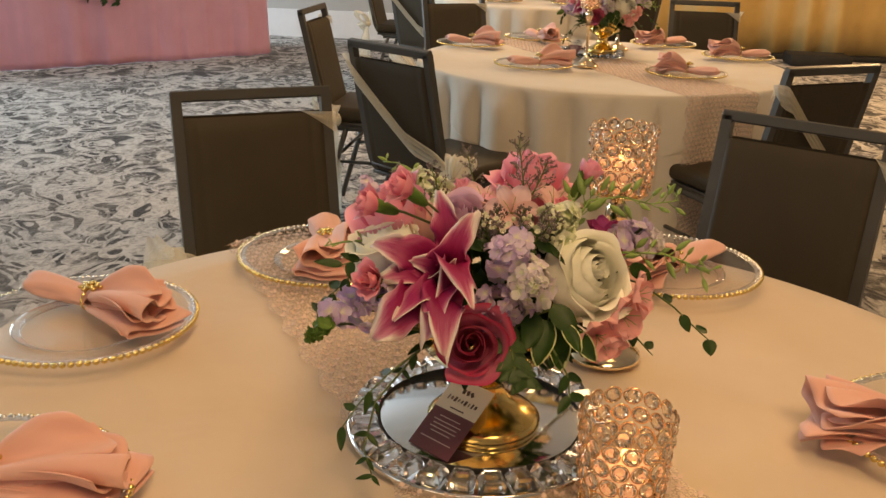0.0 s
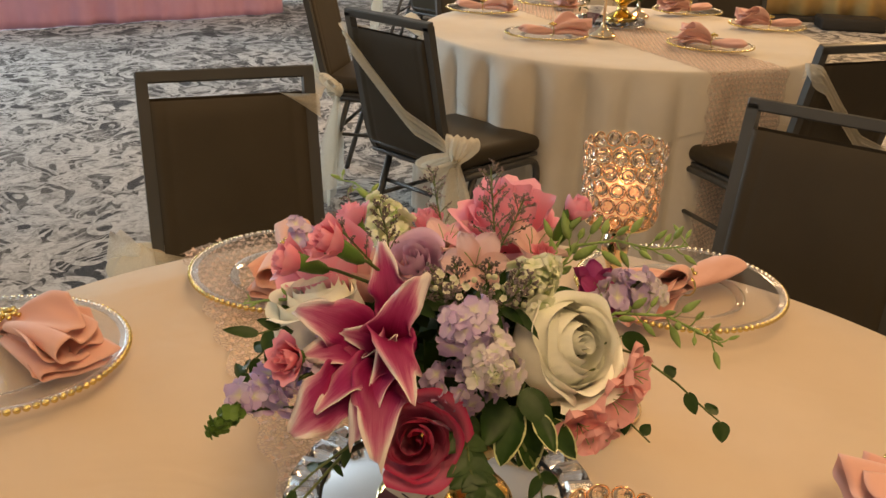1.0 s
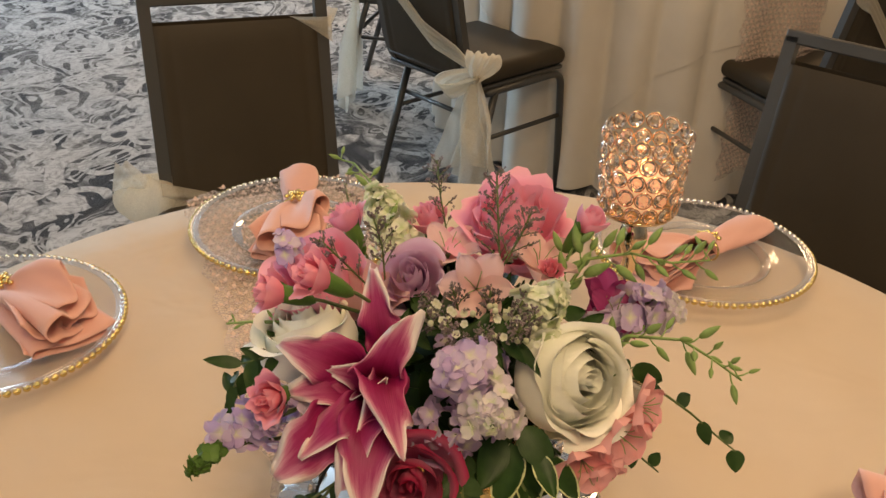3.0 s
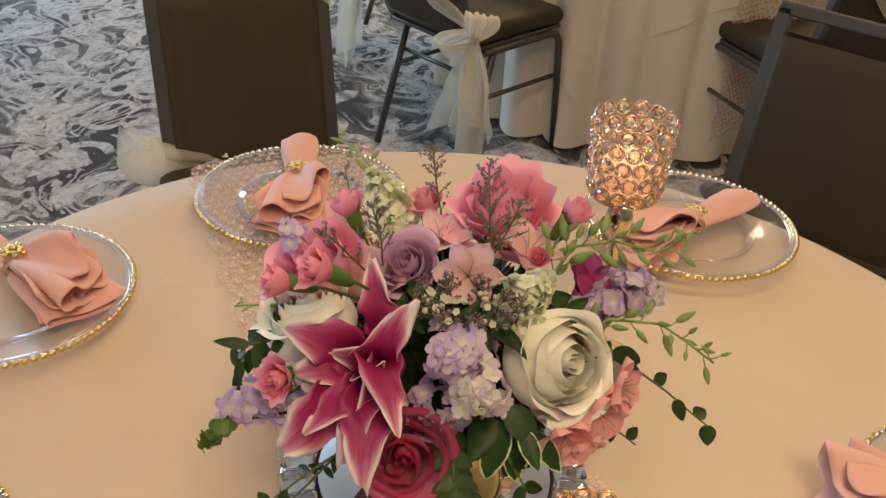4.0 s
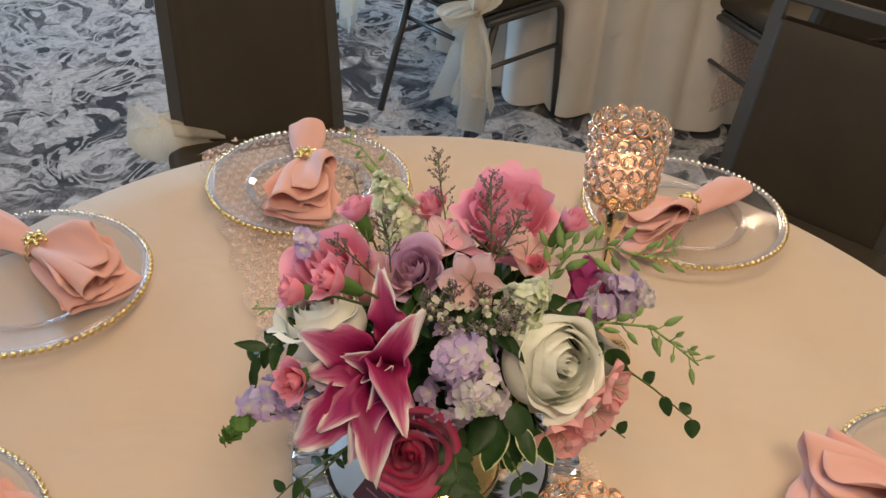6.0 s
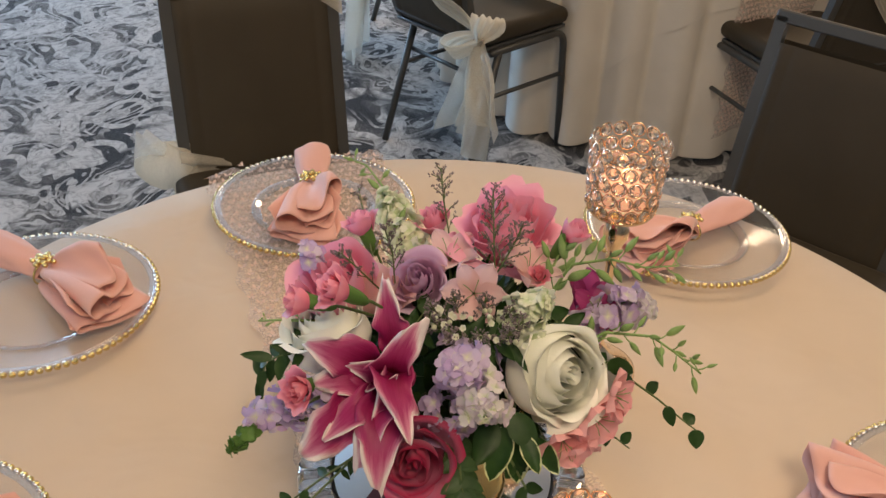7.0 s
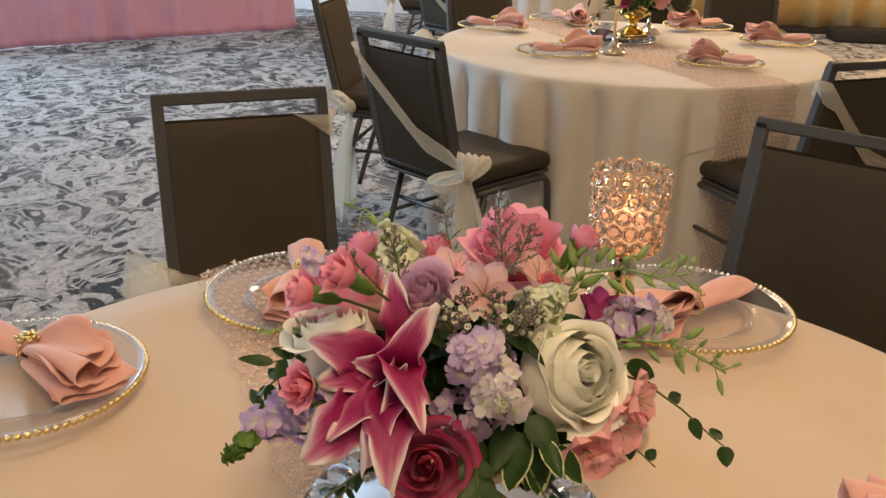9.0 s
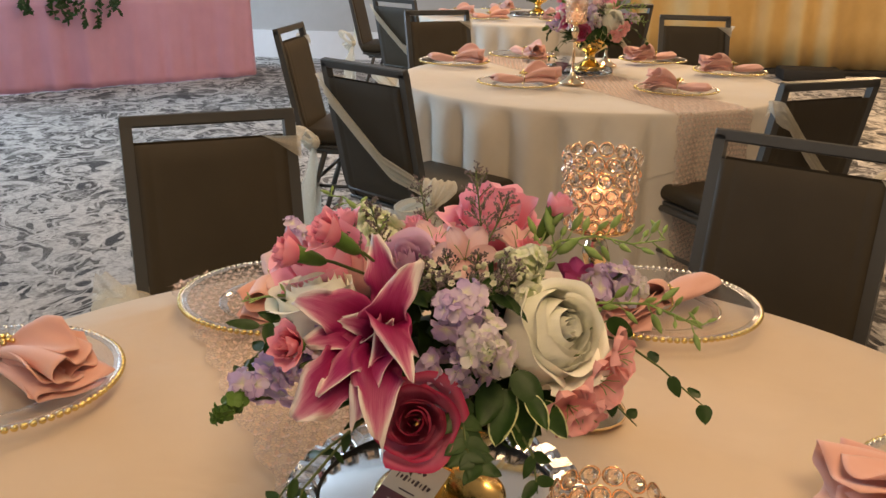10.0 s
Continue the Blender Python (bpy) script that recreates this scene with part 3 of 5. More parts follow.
def sash_master(kx=-0.212, kz=0.505, ky=0.0, bow=1.0, lap=0.0, trail=1.0, pouch=None):
    """A tulle sash over the +x top corner of the back, tied at the -x side by the seat."""
    sash = thing("chair_sash", (0, 0, 0), 0, "sheer ivory tulle sash tied in a bow on a chair", "sash", "chair sashes")

    def back_y(z):
        return 0.175 + (z - 0.45) * 0.235
    p = [Vector(q) for q in ((0.197, back_y(0.87) - 0.020, 0.866), (0.204, back_y(0.86) + 0.012, 0.858), (0.17, back_y(0.85) + 0.03, 0.84),
                             (0.06, back_y(0.74) + 0.032, 0.735), (-0.07, back_y(0.63) + 0.032, 0.62), (0.75 * kx, back_y(0.54) + 0.032, kz + 0.035), (kx + 0.012, back_y(0.51) + 0.03 + ky, kz))]

    def along(s):
        s *= len(p) - 1
        i = min(int(s), len(p) - 2)
        return p[i].lerp(p[i + 1], s - i)
    across = Vector((0.42, 0.15, 0.78)).normalized()

    def band(u, v):
        wd = 0.10 * (1 - 0.5 * max(0, v - 0.6) / 0.4) * (0.42 + 0.58 * min(1, v * 3.6))
        s = u - 0.5
        pt = along(v) + across * s * wd
        fold = 0.006 * math.sin(u * 19 + v * 3) + 0.003 * math.sin(u * 41)
        return pt + Vector((0.1, 1, 0.1)) * (fold + 0.004) * (1 if v > 0.25 else -0.3)
    part("band", grid(bmesh.new(), 22, 40, band), TULLE, sash)

    def wrap(u, v):
        """The cloth where it lies over the front of the corner."""
        x = 0.108 + lap + (0.197 - 0.108 - lap) * u
        z = 0.889 - 0.006 * u - 0.052 * v * u ** 1.2
        return Vector((x, back_y(z) - 0.0225 - 0.002 * math.sin(v * 9 + 4 * u) - 0.003 * math.sin(math.pi * u), z))
    part("corner_wrap", grid(bmesh.new(), 12, 8, wrap), THIN_TULLE, sash)
    knot = Vector((kx, back_y(0.5) + 0.045 + ky, kz))
    bm = ball(bmesh.new(), knot, 0.021, 1.2, 12, 8)
    for v in bm.verts:
        v.co += 0.006 * math.sin(v.co.x * 300) * (v.co - knot).normalized()
    part("knot", bm, TULLE, sash)
    if pouch:
        heart = Vector(pouch)

        def bag(u, v):
            a, e = 2 * math.pi * u, math.pi * (v - 0.5)
            r = 0.058 * (1 + (0.06 * math.sin(5 * a + 2 * v) + 0.04 * math.sin(9 * a + 1)) * math.cos(e) + 0.10 * math.sin(3 * a) * v)
            return heart + Vector((1.25 * r * math.cos(a) * math.cos(e), 0.85 * r * math.sin(a) * math.cos(e), 0.92 * r * math.sin(e)))
        part("bow_pouch", grid(bmesh.new(), 48, 20, bag, True), TULLE, sash)

        def corner(u, v):
            s = 2 * u - 1
            return heart + Vector((-0.030 + 0.045 * s * (1 - 0.75 * v) - 0.02 * v, -0.02 - 0.012 * math.sin(3 * s + 2 * v), 0.035 + 0.062 * v))
        part("loose_end", grid(bmesh.new(), 10, 10, corner), THIN_TULLE, sash)

        def across_front(u, v):
            s = 2 * u - 1
            return heart + Vector((0.02 + 0.11 * v, -0.045 - 0.006 * math.sin(5 * s) + 0.02 * v, 0.022 + 0.030 * s * (1 - 0.55 * v) - 0.03 * v))
        part("loose_end", grid(bmesh.new(), 10, 12, across_front), THIN_TULLE, sash)
    for dx, dz, size in () if pouch else ((-0.55, 0.62, bow), (0.50, -0.30, 0.92 * bow)):
        d = Vector((dx, 0.42, dz)).normalized()
        e = d.orthogonal().normalized()
        g = d.cross(e)

        def puff(u, v, d=d, e=e, g=g, size=size):
            """A ribbon that leaves the knot, turns over and comes back, with rippled edges."""
            a = math.pi * (1.04 * v - 0.02)
            out = 0.128 * size * math.sin(a) ** 0.8 if 0 < v < 1 else 0.0
            rise = 0.036 * size * math.cos(a) * (0.35 + 0.65 * math.sin(max(0.0, min(math.pi, a))))
            s = 2 * u - 1
            wide = 0.052 * size * (0.22 + 0.78 * math.sin(max(0.0, min(math.pi, a))) ** 0.7)
            ripple = 0.010 * size * math.sin(7 * s + 5 * v) * abs(s) + 0.006 * size * math.sin(15 * s + 9 * v)
            return knot + d * (out + ripple * 0.6) + e * s * wide + g * (rise + ripple)
        part("loop", grid(bmesh.new(), 26, 30, puff), TULLE, sash)
    for k, (dx, dy, ln) in enumerate(((-0.02, 0.05, 0.36), (0.06, 0.03, 0.31), (-0.07, 0.02, 0.27))):
        def tail(u, v, dx=dx, dy=dy, ln=ln, k=k):
            s = 2 * u - 1
            wd = (0.018 + 0.055 * min(1, v * 2.2)) * (0.5 + 0.5 * trail)
            return knot + Vector((dx * v + s * wd * 0.85 + 0.01 * math.sin(v * 7 + k), dy * v ** 0.6 + 0.03 * math.sin(s * 4 + k * 2 + v * 2) * min(1, v * 2), -ln * trail * v * (1 + 0.10 * s * (1 if k % 2 else -1))))
        part("tail", grid(bmesh.new(), 18, 18, tail), THIN_TULLE, sash)
    return sash


def seat_at(top_centre, outward):
    """Chair pose from the middle of its top rail and the way its back faces."""
    o = Vector((*outward, 0)).normalized()
    base = Vector((*top_centre, 0)) - o * 0.29
    return Matrix.Translation(base) @ Matrix.Rotation(math.atan2(o.y, o.x) - math.pi / 2, 4, "Z")


CHAIRS = [((-0.475, 2.335), (-0.461, 0.887)), ((0.800, 2.235), (0.55, 0.835)),
          ((-0.255, 3.23), (-0.642, -0.766)), ((-0.744, 4.44), (-1.0, 0.09)), ((1.158, 3.163), (0.46, -0.888)),
          ((1.25, 5.66), (0.05, 1.0)), ((-0.165, 5.55), (-0.48, 0.88)),
          ((-0.50, 6.50), (-0.63, -0.77)), ((-0.95, 7.80), (-1.0, 0.1)), ((1.0, 6.5), (0.5, -0.86))]
chair0, sash0, sash1, sash2, sash3 = chair_master(), sash_master(-0.190, 0.470, 0.0, 1.0, 0.0, 1.0, (-0.212, 0.200, 0.535)), sash_master(-0.265, 0.54), sash_master(-0.25, 0.485, -0.12, 0.75, 0.0, 1.4), sash_master(-0.165, 0.42, 0.0, 0.7, 0.05)
for k, (c, o) in enumerate(CHAIRS):
    m = seat_at(c, o)
    if k == 0:
        chair0.matrix_world = sash0.matrix_world = m
    else:
        copy_thing(chair0, m)
        if k == 2:
            sash1.matrix_world = m
        elif k == 1:
            sash3.matrix_world = m
        elif k == 3:
            sash2.matrix_world = m
        else:
            copy_thing(sash1, m)


# ---- place settings ----
def plate_master():
    plate = thing("charger_plate", (0, 0, 0), 0, "clear glass charger plate with a gold beaded rim", "plate", "charger plates")
    prof = [(0.001, 0.0015), (0.085, 0.0015), (0.094, 0.004), (0.104, 0.0085), (0.112, 0.0095), (0.147, 0.0165), (0.153, 0.0175),
            (0.153, 0.0205), (0.146, 0.0195), (0.112, 0.0125), (0.103, 0.0115), (0.093, 0.007), (0.084, 0.0045), (0.001, 0.0045)]
    part("dish", lathe(bmesh.new(), prof, 96), GLASS, plate)
    part("rim_band", lathe(bmesh.new(), [(0.1455, 0.0200), (0.1500, 0.0212), (0.1532, 0.0212), (0.1532, 0.0208), (0.1500, 0.0207), (0.1455, 0.0197), (0.1455, 0.0200)], 96), RIMGLASS, plate, "pale inner rim band")
    # Added ring in whitened glass imitates the highlight along the well's edge.
    part("well_glint_ring", lathe(bmesh.new(), [(0.0850, 0.0052), (0.0940, 0.0078), (0.0985, 0.0100), (0.0985, 0.0096), (0.0940, 0.0074), (0.0850, 0.0048), (0.0850, 0.0052)], 96), RIMGLASS, plate, "added whitened ring imitating the bright edge of the well")
    bead = mesh_of("bead", ball(bmesh.new(), (0, 0, 0), 0.0046, 0.9, 10, 6), BEADGOLD)
    # Gold beads: silver on the inward faces stands in for cool window reflections.
    bead.materials.append(SILVER)
    for face in bead.polygons:
        face.material_index = 1 if face.center.x < -0.0008 else 0
    n = 96
    for k in range(n):
        part("bead", bead, None, plate, at=Matrix.Rotation(2 * math.pi * k / n, 4, "Z") @ pose(0.156, 0, 0.0185))
    return plate


def napkin_master():
    """A cloth napkin drawn through a ring at the origin: a rolled tail to -x, loose folds to +x."""
    nap = thing("napkin", (0, 0, 0), 0, "pink cloth napkin gathered through a gold flower ring", "napkin", "napkins")

    def tail(u, v):
        a = 2 * math.pi * u
        w = 0.016 + 0.014 * math.sin(min(1, v * 1.15) * math.pi / 2)
        if v > 0.86:
            w *= 1 - 0.75 * ((v - 0.86) / 0.14) ** 2
        spiral = 1 - 0.16 * u
        crease = 1 + 0.10 * math.sin(3 * a + 4 * v) + 0.06 * math.sin(5 * a - 7 * v)
        h = 0.42 + 0.10 * math.sin(4 * v)
        return Vector((-0.135 * v - 0.008 * math.cos(a) * v, math.cos(a) * w * spiral * crease, 0.016 + 0.008 * v + math.sin(a) * w * h * spiral * crease))
    bm = grid(bmesh.new(), 28, 18, tail)
    thick(part("tail", bm, NAPKIN, nap), 0.0015)

    def flap(turn, base, reach, w, h, skew, side, tilt):
        """A sheet folded over on itself along one edge, opening away from the ring, its end cut aslant."""
        def f(u, v):
            if u < 0.38:
                y, z = 0.7 - 1.7 * u / 0.38, 0.0
            elif u < 0.58:
                a = (u - 0.38) / 0.20 * math.pi
                y, z = -1.0 - 0.5 * math.sin(a) * h / w, (1 - math.cos(a)) / 2
            else:
                k = (u - 0.58) / 0.42
                y, z = -1.0 + 1.9 * k, 1.0 - 0.55 * math.sin(math.pi * min(1, k * 1.1)) * (1 - 0.4 * v) + 0.25 * k ** 4
            g = 0.18 + 0.82 * v ** 0.45
            x = 0.004 + reach * v * (1 + skew * y - 0.09 * y * y + 0.04 * math.sin(3 * y + 9 * turn))
            y, z = side * y * w * g, z * h * (0.30 + 0.70 * v ** 0.8)
            z += 0.0022 * math.sin(5 * y / w + 7 * v + 20 * turn) * v + 0.010 * math.sin(math.pi * min(1, v * 0.9))
            y, z = y * math.cos(tilt) - z * math.sin(tilt), y * math.sin(tilt) + z * math.cos(tilt)
            return Vector((x * math.cos(turn) - y * math.sin(turn), x * math.sin(turn) + y * math.cos(turn), max(0.003, base * (0.5 + 0.5 * v) + 0.008 * (1 - v) + z)))
        return f
    for spec in ((-0.05, 0.004, 0.152, 0.050, 0.010, 0.05, 1, 0.0), (0.32, 0.006, 0.128, 0.030, 0.032, -0.10, 1, 0.30), (-0.36, 0.006, 0.136, 0.030, 0.030, 0.10, -1, -0.25),
                 (-0.06, 0.018, 0.142, 0.034, 0.030, -0.14, 1, -0.30), (0.16, 0.030, 0.120, 0.030, 0.032, 0.16, -1, 0.40)):
        thick(part("fold", grid(bmesh.new(), 44, 16, flap(*spec)), NAPKIN, nap), 0.0013)

    ring = bmesh.new()
    grid(ring, 28, 10, lambda u, v: Vector((0.0018 * math.cos(2 * math.pi * v), (0.0215 + 0.0014 * math.sin(2 * math.pi * v)) * math.cos(2 * math.pi * u), 0.019 + (0.0175 + 0.0014 * math.sin(2 * math.pi * v)) * math.sin(2 * math.pi * u))))
    ring_ob = part("napkin_ring", ring, BEADGOLD, nap, "gold napkin ring with a beaded flower")
    orn = bmesh.new()
    ball(orn, (0, 0, 0.043), 0.005, 0.8)
    for k in range(7):
        a = 2 * math.pi * k / 7
        for r, s in ((0.0085, 0.0046), (0.0150, 0.0040)):
            ball(orn, (r * math.cos(a + r * 20), r * math.sin(a + r * 20), 0.041 - r * 0.15), s, 0.8, 7, 5)
    part("flower_ornament", orn, BEADGOLD, ring_ob)
    return nap


plate0, napkin0 = plate_master(), napkin_master()
PLATE_Z = TOP + 0.001
SETTINGS = [((-0.465, 1.337), (-0.474, 1.388), -24), ((-0.165, 1.657), (-0.178, 1.692), -76), ((0.421, 1.692), (0.424, 1.680), -134),
            ((0.692, 1.146), (0.646, 1.122), 172), ((-0.395, 0.900), (-0.390, 0.925), 8),
            ((0.250, 4.00), (0.27, 4.00), 15), ((0.852, 3.935), (0.86, 3.93), 150), ((-0.025, 4.60), (-0.02, 4.60), -10),
            ((1.190, 4.52), (1.20, 4.52), 178), ((0.29, 4.93), (0.31, 4.91), -60), ((0.91, 4.88), (0.91, 4.87), -150),
            ((-0.15, 7.40), (-0.14, 7.40), 0), ((0.10, 7.10), (0.11, 7.10), 30), ((0.62, 7.10), (0.61, 7.10), 140), ((0.2, 8.05), (0.2, 8.05), -50)]
for k, (p, n, turn) in enumerate(SETTINGS):
    far = 0.006 if p[1] > 2.5 else 0.0
    mp, mn = pose(*p, PLATE_Z + far, 0, 0, turn), pose(*n, PLATE_Z + 0.006 + far, 0, 0, turn)
    if far:
        mn = mn @ Matrix.Diagonal((0.92, 1.0, 1.2, 1))
    if k == 0:
        plate0.matrix_world, napkin0.matrix_world = mp, mn
    else:
        copy_thing(plate0, mp), copy_thing(napkin0, mn)


# ---- lace runners ----
def runner(centre, along, half_w, table, radius, hang, label, far_drop=9.0):
    a = Vector((*along, 0)).normalized()
    b = Vector((-a.y, a.x, 0))
    rel = Vector((centre[0] - table[0], centre[1] - table[1], 0))
    ob = thing("lace_runner", (*table, TOP + 0.0045), 0, label, "table runner", "lace runners")

    def lay(s, w):
        """A point s metres along and w across, over the edge and down."""
        flat = rel + a * s + b * w
        off = rel + b * w
        reach = math.sqrt(max(0.0001, (radius + 0.012) ** 2 - (off.dot(b)) ** 2))
        mid = off.dot(a)
        for sign in (1, -1):
            over = sign * (mid + s) - reach
            over = min(over, far_drop) if sign < 0 else over
            if over > 0:
                edge = b * off.dot(b) + a * sign * (reach + 0.014 + 0.020 * math.sin(w * 30) * min(1, over * 3))
                return Vector((edge.x, edge.y, -over))
        return Vector((flat.x, flat.y, 0.0008 * math.sin(s * 40 + w * 30)))
    length = 2 * (radius + hang)
    bm = grid(bmesh.new(), 24, 130, lambda u, v: lay((v - 0.5) * length, (2 * u - 1) * half_w + 0.006 * math.sin(v * length * 70) * (abs(2 * u - 1) > 0.99)))
    part("net", bm, LACE, ob)
    dots = bmesh.new()
    step = 0.0185
    for i in range(int(length / step)):
        for j in range(int(2 * half_w / step)):
            s = (i + 0.5) * step - length / 2
            w = (j + 0.5 + 0.5 * (i % 2)) * step - half_w
            if abs(w) > half_w:
                continue
            p, q = lay(s, w), lay(s + 0.004, w)
            if (q - p).length > 0.02 or (p.z < -0.002 and far_drop < 1):
                continue
            up = Vector((0, 0, 1)) if p.z > -0.002 else Vector((p.x, p.y, 0)).normalized()
            for k in range(3):
                g = k * 2.1 + i * 1.3 + j
                d = (a * math.cos(g) + b * math.sin(g)) if up.z > 0.5 else (up.cross(Vector((0, 0, 1))) * math.cos(g) + Vector((0, 0, 1)) * math.sin(g))
                e = up.cross(d) * 0.0032
                c = p + up * 0.0012
                dots.faces.new([dots.verts.new(x) for x in (c, c + d * 0.0038 + e, c + d * 0.0074 + up * 0.0032, c + d * 0.0038 - e)])
    tagged(part("petal_dot_field", dots, DOT, ob), "small raised fabric petals", kind="stuff")
    return ob


runner((0.042, 1.27), (0.466, -0.885), 0.152, MAIN, 0.738, 0.32, "sheer pink lace runner with raised petals across a table", 0.012)
runner((0.555, 4.285), (0.46, -0.888), 0.165, FAR, 0.80, 0.66, "sheer pink lace runner hanging over the edge of a table")


# ---- flower centrepiece ----
def rose_mesh(R, n, seed, openness=1.0, wave=1.0):
    """A rose head on +z: broad overlapping petals, closed at the heart, rolled back at the rim."""
    bm, rg = bmesh.new(), random.Random(seed)
    for i in range(n):
        t = i / (n - 1)
        a0, r = i * 2.39996 + rg.uniform(-0.25, 0.25), R * (0.10 + 0.78 * t ** 0.9)
        top = R * (0.72 - 0.38 * t ** 1.6 * openness + rg.uniform(-0.04, 0.04))
        half, close = 1.75 - 0.70 * t, 0.55 * (1 - t) ** 0.8
        curl, ph = R * 0.34 * openness * max(0.0, t - 0.25) ** 1.3, rg.uniform(0, 6)

        def f(u, v, a0=a0, r=r, top=top, half=half, close=close, curl=curl, ph=ph, t=t):
            s = 2 * u - 1
            a = a0 + s * half * (0.6 + 0.4 * math.sin(min(1, v * 1.4) * math.pi / 2)) * (1 - 0.25 * v ** 5)
            bulge = math.sin(math.pi * min(1.0, 0.10 + 0.46 * v)) - close * max(0, v - 0.45) ** 1.5
            k = max(0.0, v - 0.66) / 0.34
            rad = r * bulge + curl * k ** 1.8 - R * 0.045 * s * (0.4 + t)
            z = -0.70 * R + (top + 0.70 * R) * v * (1 - 0.13 * s * s * v * v) - curl * 0.8 * k ** 2.4
            wob = R * 0.03 * wave * (math.sin(3.5 * s + ph) + 0.35 * (wave - 1) * math.sin(9 * s + 2 * ph) * v) * v * v * (0.4 + t)
            return Vector(((rad + wob) * math.cos(a), (rad + wob) * math.sin(a), z + wob * 0.7))
        grid(bm, 12, 10, f)
    return bm


def full_rose_mesh(R, n, seed):
    """A full, half-open rose: broad petals close round one another from a coiled heart, each rim rolled out."""
    bm, rg = bmesh.new(), random.Random(seed)
    for i in range(n):
        t = i / (n - 1)
        a0 = i * 2.4 + rg.uniform(-0.3, 0.3)
        rim, belly = R * (0.16 + 0.60 * t ** 0.8), R * (0.36 + 0.56 * t ** 0.5)
        top, half = R * (0.74 + 0.06 * math.sin(2.6 * t) - 0.10 * t ** 1.6 + rg.uniform(-0.03, 0.03)), 2.2 - 0.95 * t ** 0.6
        lip, ph = R * (0.02 + 0.20 * t ** 1.3), rg.uniform(0, 6)

        def f(u, v, a0=a0, rim=rim, belly=belly, top=top, half=half, lip=lip, ph=ph, t=t):
            s = 2 * u - 1
            k = max(0.0, v - 0.70) / 0.30
            b = 0.12 * R + (belly - 0.12 * R) * math.sin(min(1.0, v / 0.62) * math.pi / 2) ** 0.8
            r = b + (rim - belly) * max(0.0, v - 0.5) / 0.5 + lip * k ** 2 * (1 + 0.5 * math.sin(2.5 * s + ph) + 0.2 * math.sin(9 * s + ph))
            r += R * (-0.05 * s + 0.018 * math.sin(2.5 * s + 4 * v + ph)) * (0.4 + 0.6 * t)
            z = -0.75 * R + (top + 0.75 * R) * v * (1 - (0.05 + 0.16 * t) * abs(s) ** 2.6 * v)
            z += R * (0.025 * math.sin(3.5 * s + ph) + 0.012 * math.sin(11 * s + 2 * ph)) * v ** 3 * (0.3 + t) - lip * 0.7 * k ** 3
            a = a0 + s * half + 0.10 * math.sin(3 * v + ph)
            return Vector((r * math.cos(a), r * math.sin(a), z))
        grid(bm, 22, 18, f)

    def heart(u, v):
        a, r = 15.0 * u, R * (0.02 + 0.20 * u) * (0.9 + 0.1 * v)
        return Vector((r * math.cos(a), r * math.sin(a), R * (0.76 - 0.05 * u + 0.03 * math.sin(2 * a)) * v))
    return grid(bm, 72, 6, heart)


def calyx_mesh(r):
    """A long green cup of five sepals below a small bloom."""
    bm = lathe(bmesh.new(), [(0.12 * r, -2.7 * r), (0.34 * r, -2.4 * r), (0.50 * r, -1.7 * r), (0.54 * r, -1.0 * r), (0.58 * r, -0.55 * r)], 10)
    for j in range(5):
        a = j * 1.257
        petal(bm, aim((0.52 * r * math.cos(a), 0.52 * r * math.sin(a), -0.75 * r), (0.35 * math.cos(a), 0.35 * math.sin(a), 1), (-math.cos(a), -math.sin(a), 0.35)), 0.75 * r, 0.6 * r, 0.15, -0.1, 0, 0.9, 3, 5)
    return bm


def floret(bm, at, d, size, n=4, seed=0.0, point=0.0, ruffle=0.15):
    m = axis(at, d, seed)
    for k in range(n):
        a = 2 * math.pi * k / n
        lift = Vector((math.cos(a), math.sin(a), 0.45))
        petal(bm, m @ aim((0, 0, 0), lift, Vector((-0.45 * math.cos(a), -0.45 * math.sin(a), 1))), size, size * 0.92, 0.05, -0.22, ruffle, point, 4, 5, seed + k * 2.1)


def spike_mesh(path, r0, r1, size, count, seed, n=4):
    """Stock or delphinium: florets set all round a stem, opening to its side."""
    bm, rg = bmesh.new(), random.Random(seed)
    path = [Vector(p) for p in path]
    for i in range(count):
        s = (i + rg.random()) / count * (len(path) - 1)
        j = min(int(s), len(path) - 2)
        p, ax = path[j].lerp(path[j + 1], s - j), (path[j + 1] - path[j]).normalized()
        side = ax.orthogonal().normalized()
        side.rotate(Matrix.Rotation(i * 2.4 + rg.uniform(-0.4, 0.4), 3, ax))
        f = s / (len(path) - 1)
        r = (r0 * (1 - f) + r1 * f) * rg.uniform(0.30, 1.45) * math.sqrt(max(0.0, 1 - f ** 4))
        floret(bm, p + side * r * 0.8, (side + ax * (0.15 + 1.6 * f ** 3) + Vector((rg.uniform(-0.5, 0.5), rg.uniform(-0.5, 0.5), rg.uniform(-0.5, 0.5)))).normalized(), size * rg.uniform(0.62, 1.08) * (1 - 0.35 * f), n, rg.uniform(0, 6))
    return bm


def bud_mesh(size):
    bm = bmesh.new()
    prof = [(0.001, 0), (0.12, 0.10), (0.21, 0.38), (0.20, 0.66), (0.11, 1.0), (0.001, 1.22)]
    return lathe(bm, [(r * size, z * size) for r, z in prof], 8)


CX, CY, CZ = 0.112, 1.112, 0.782
piece = thing("flower_centrepiece", (CX, CY, CZ), 0, "mixed rose, lily and stock arrangement in a gold footed bowl", "flower arrangement", "flower centrepieces")
HEART = Vector((0.0, 0.03, 0.10))


def L(x, y, z):
    return Vector((x - CX, y - CY, z - CZ))


def facing(p, bias=0.5):
    return ((p - HEART).normalized() + Vector((0.05, -0.75, 0.62)) * bias).normalized()


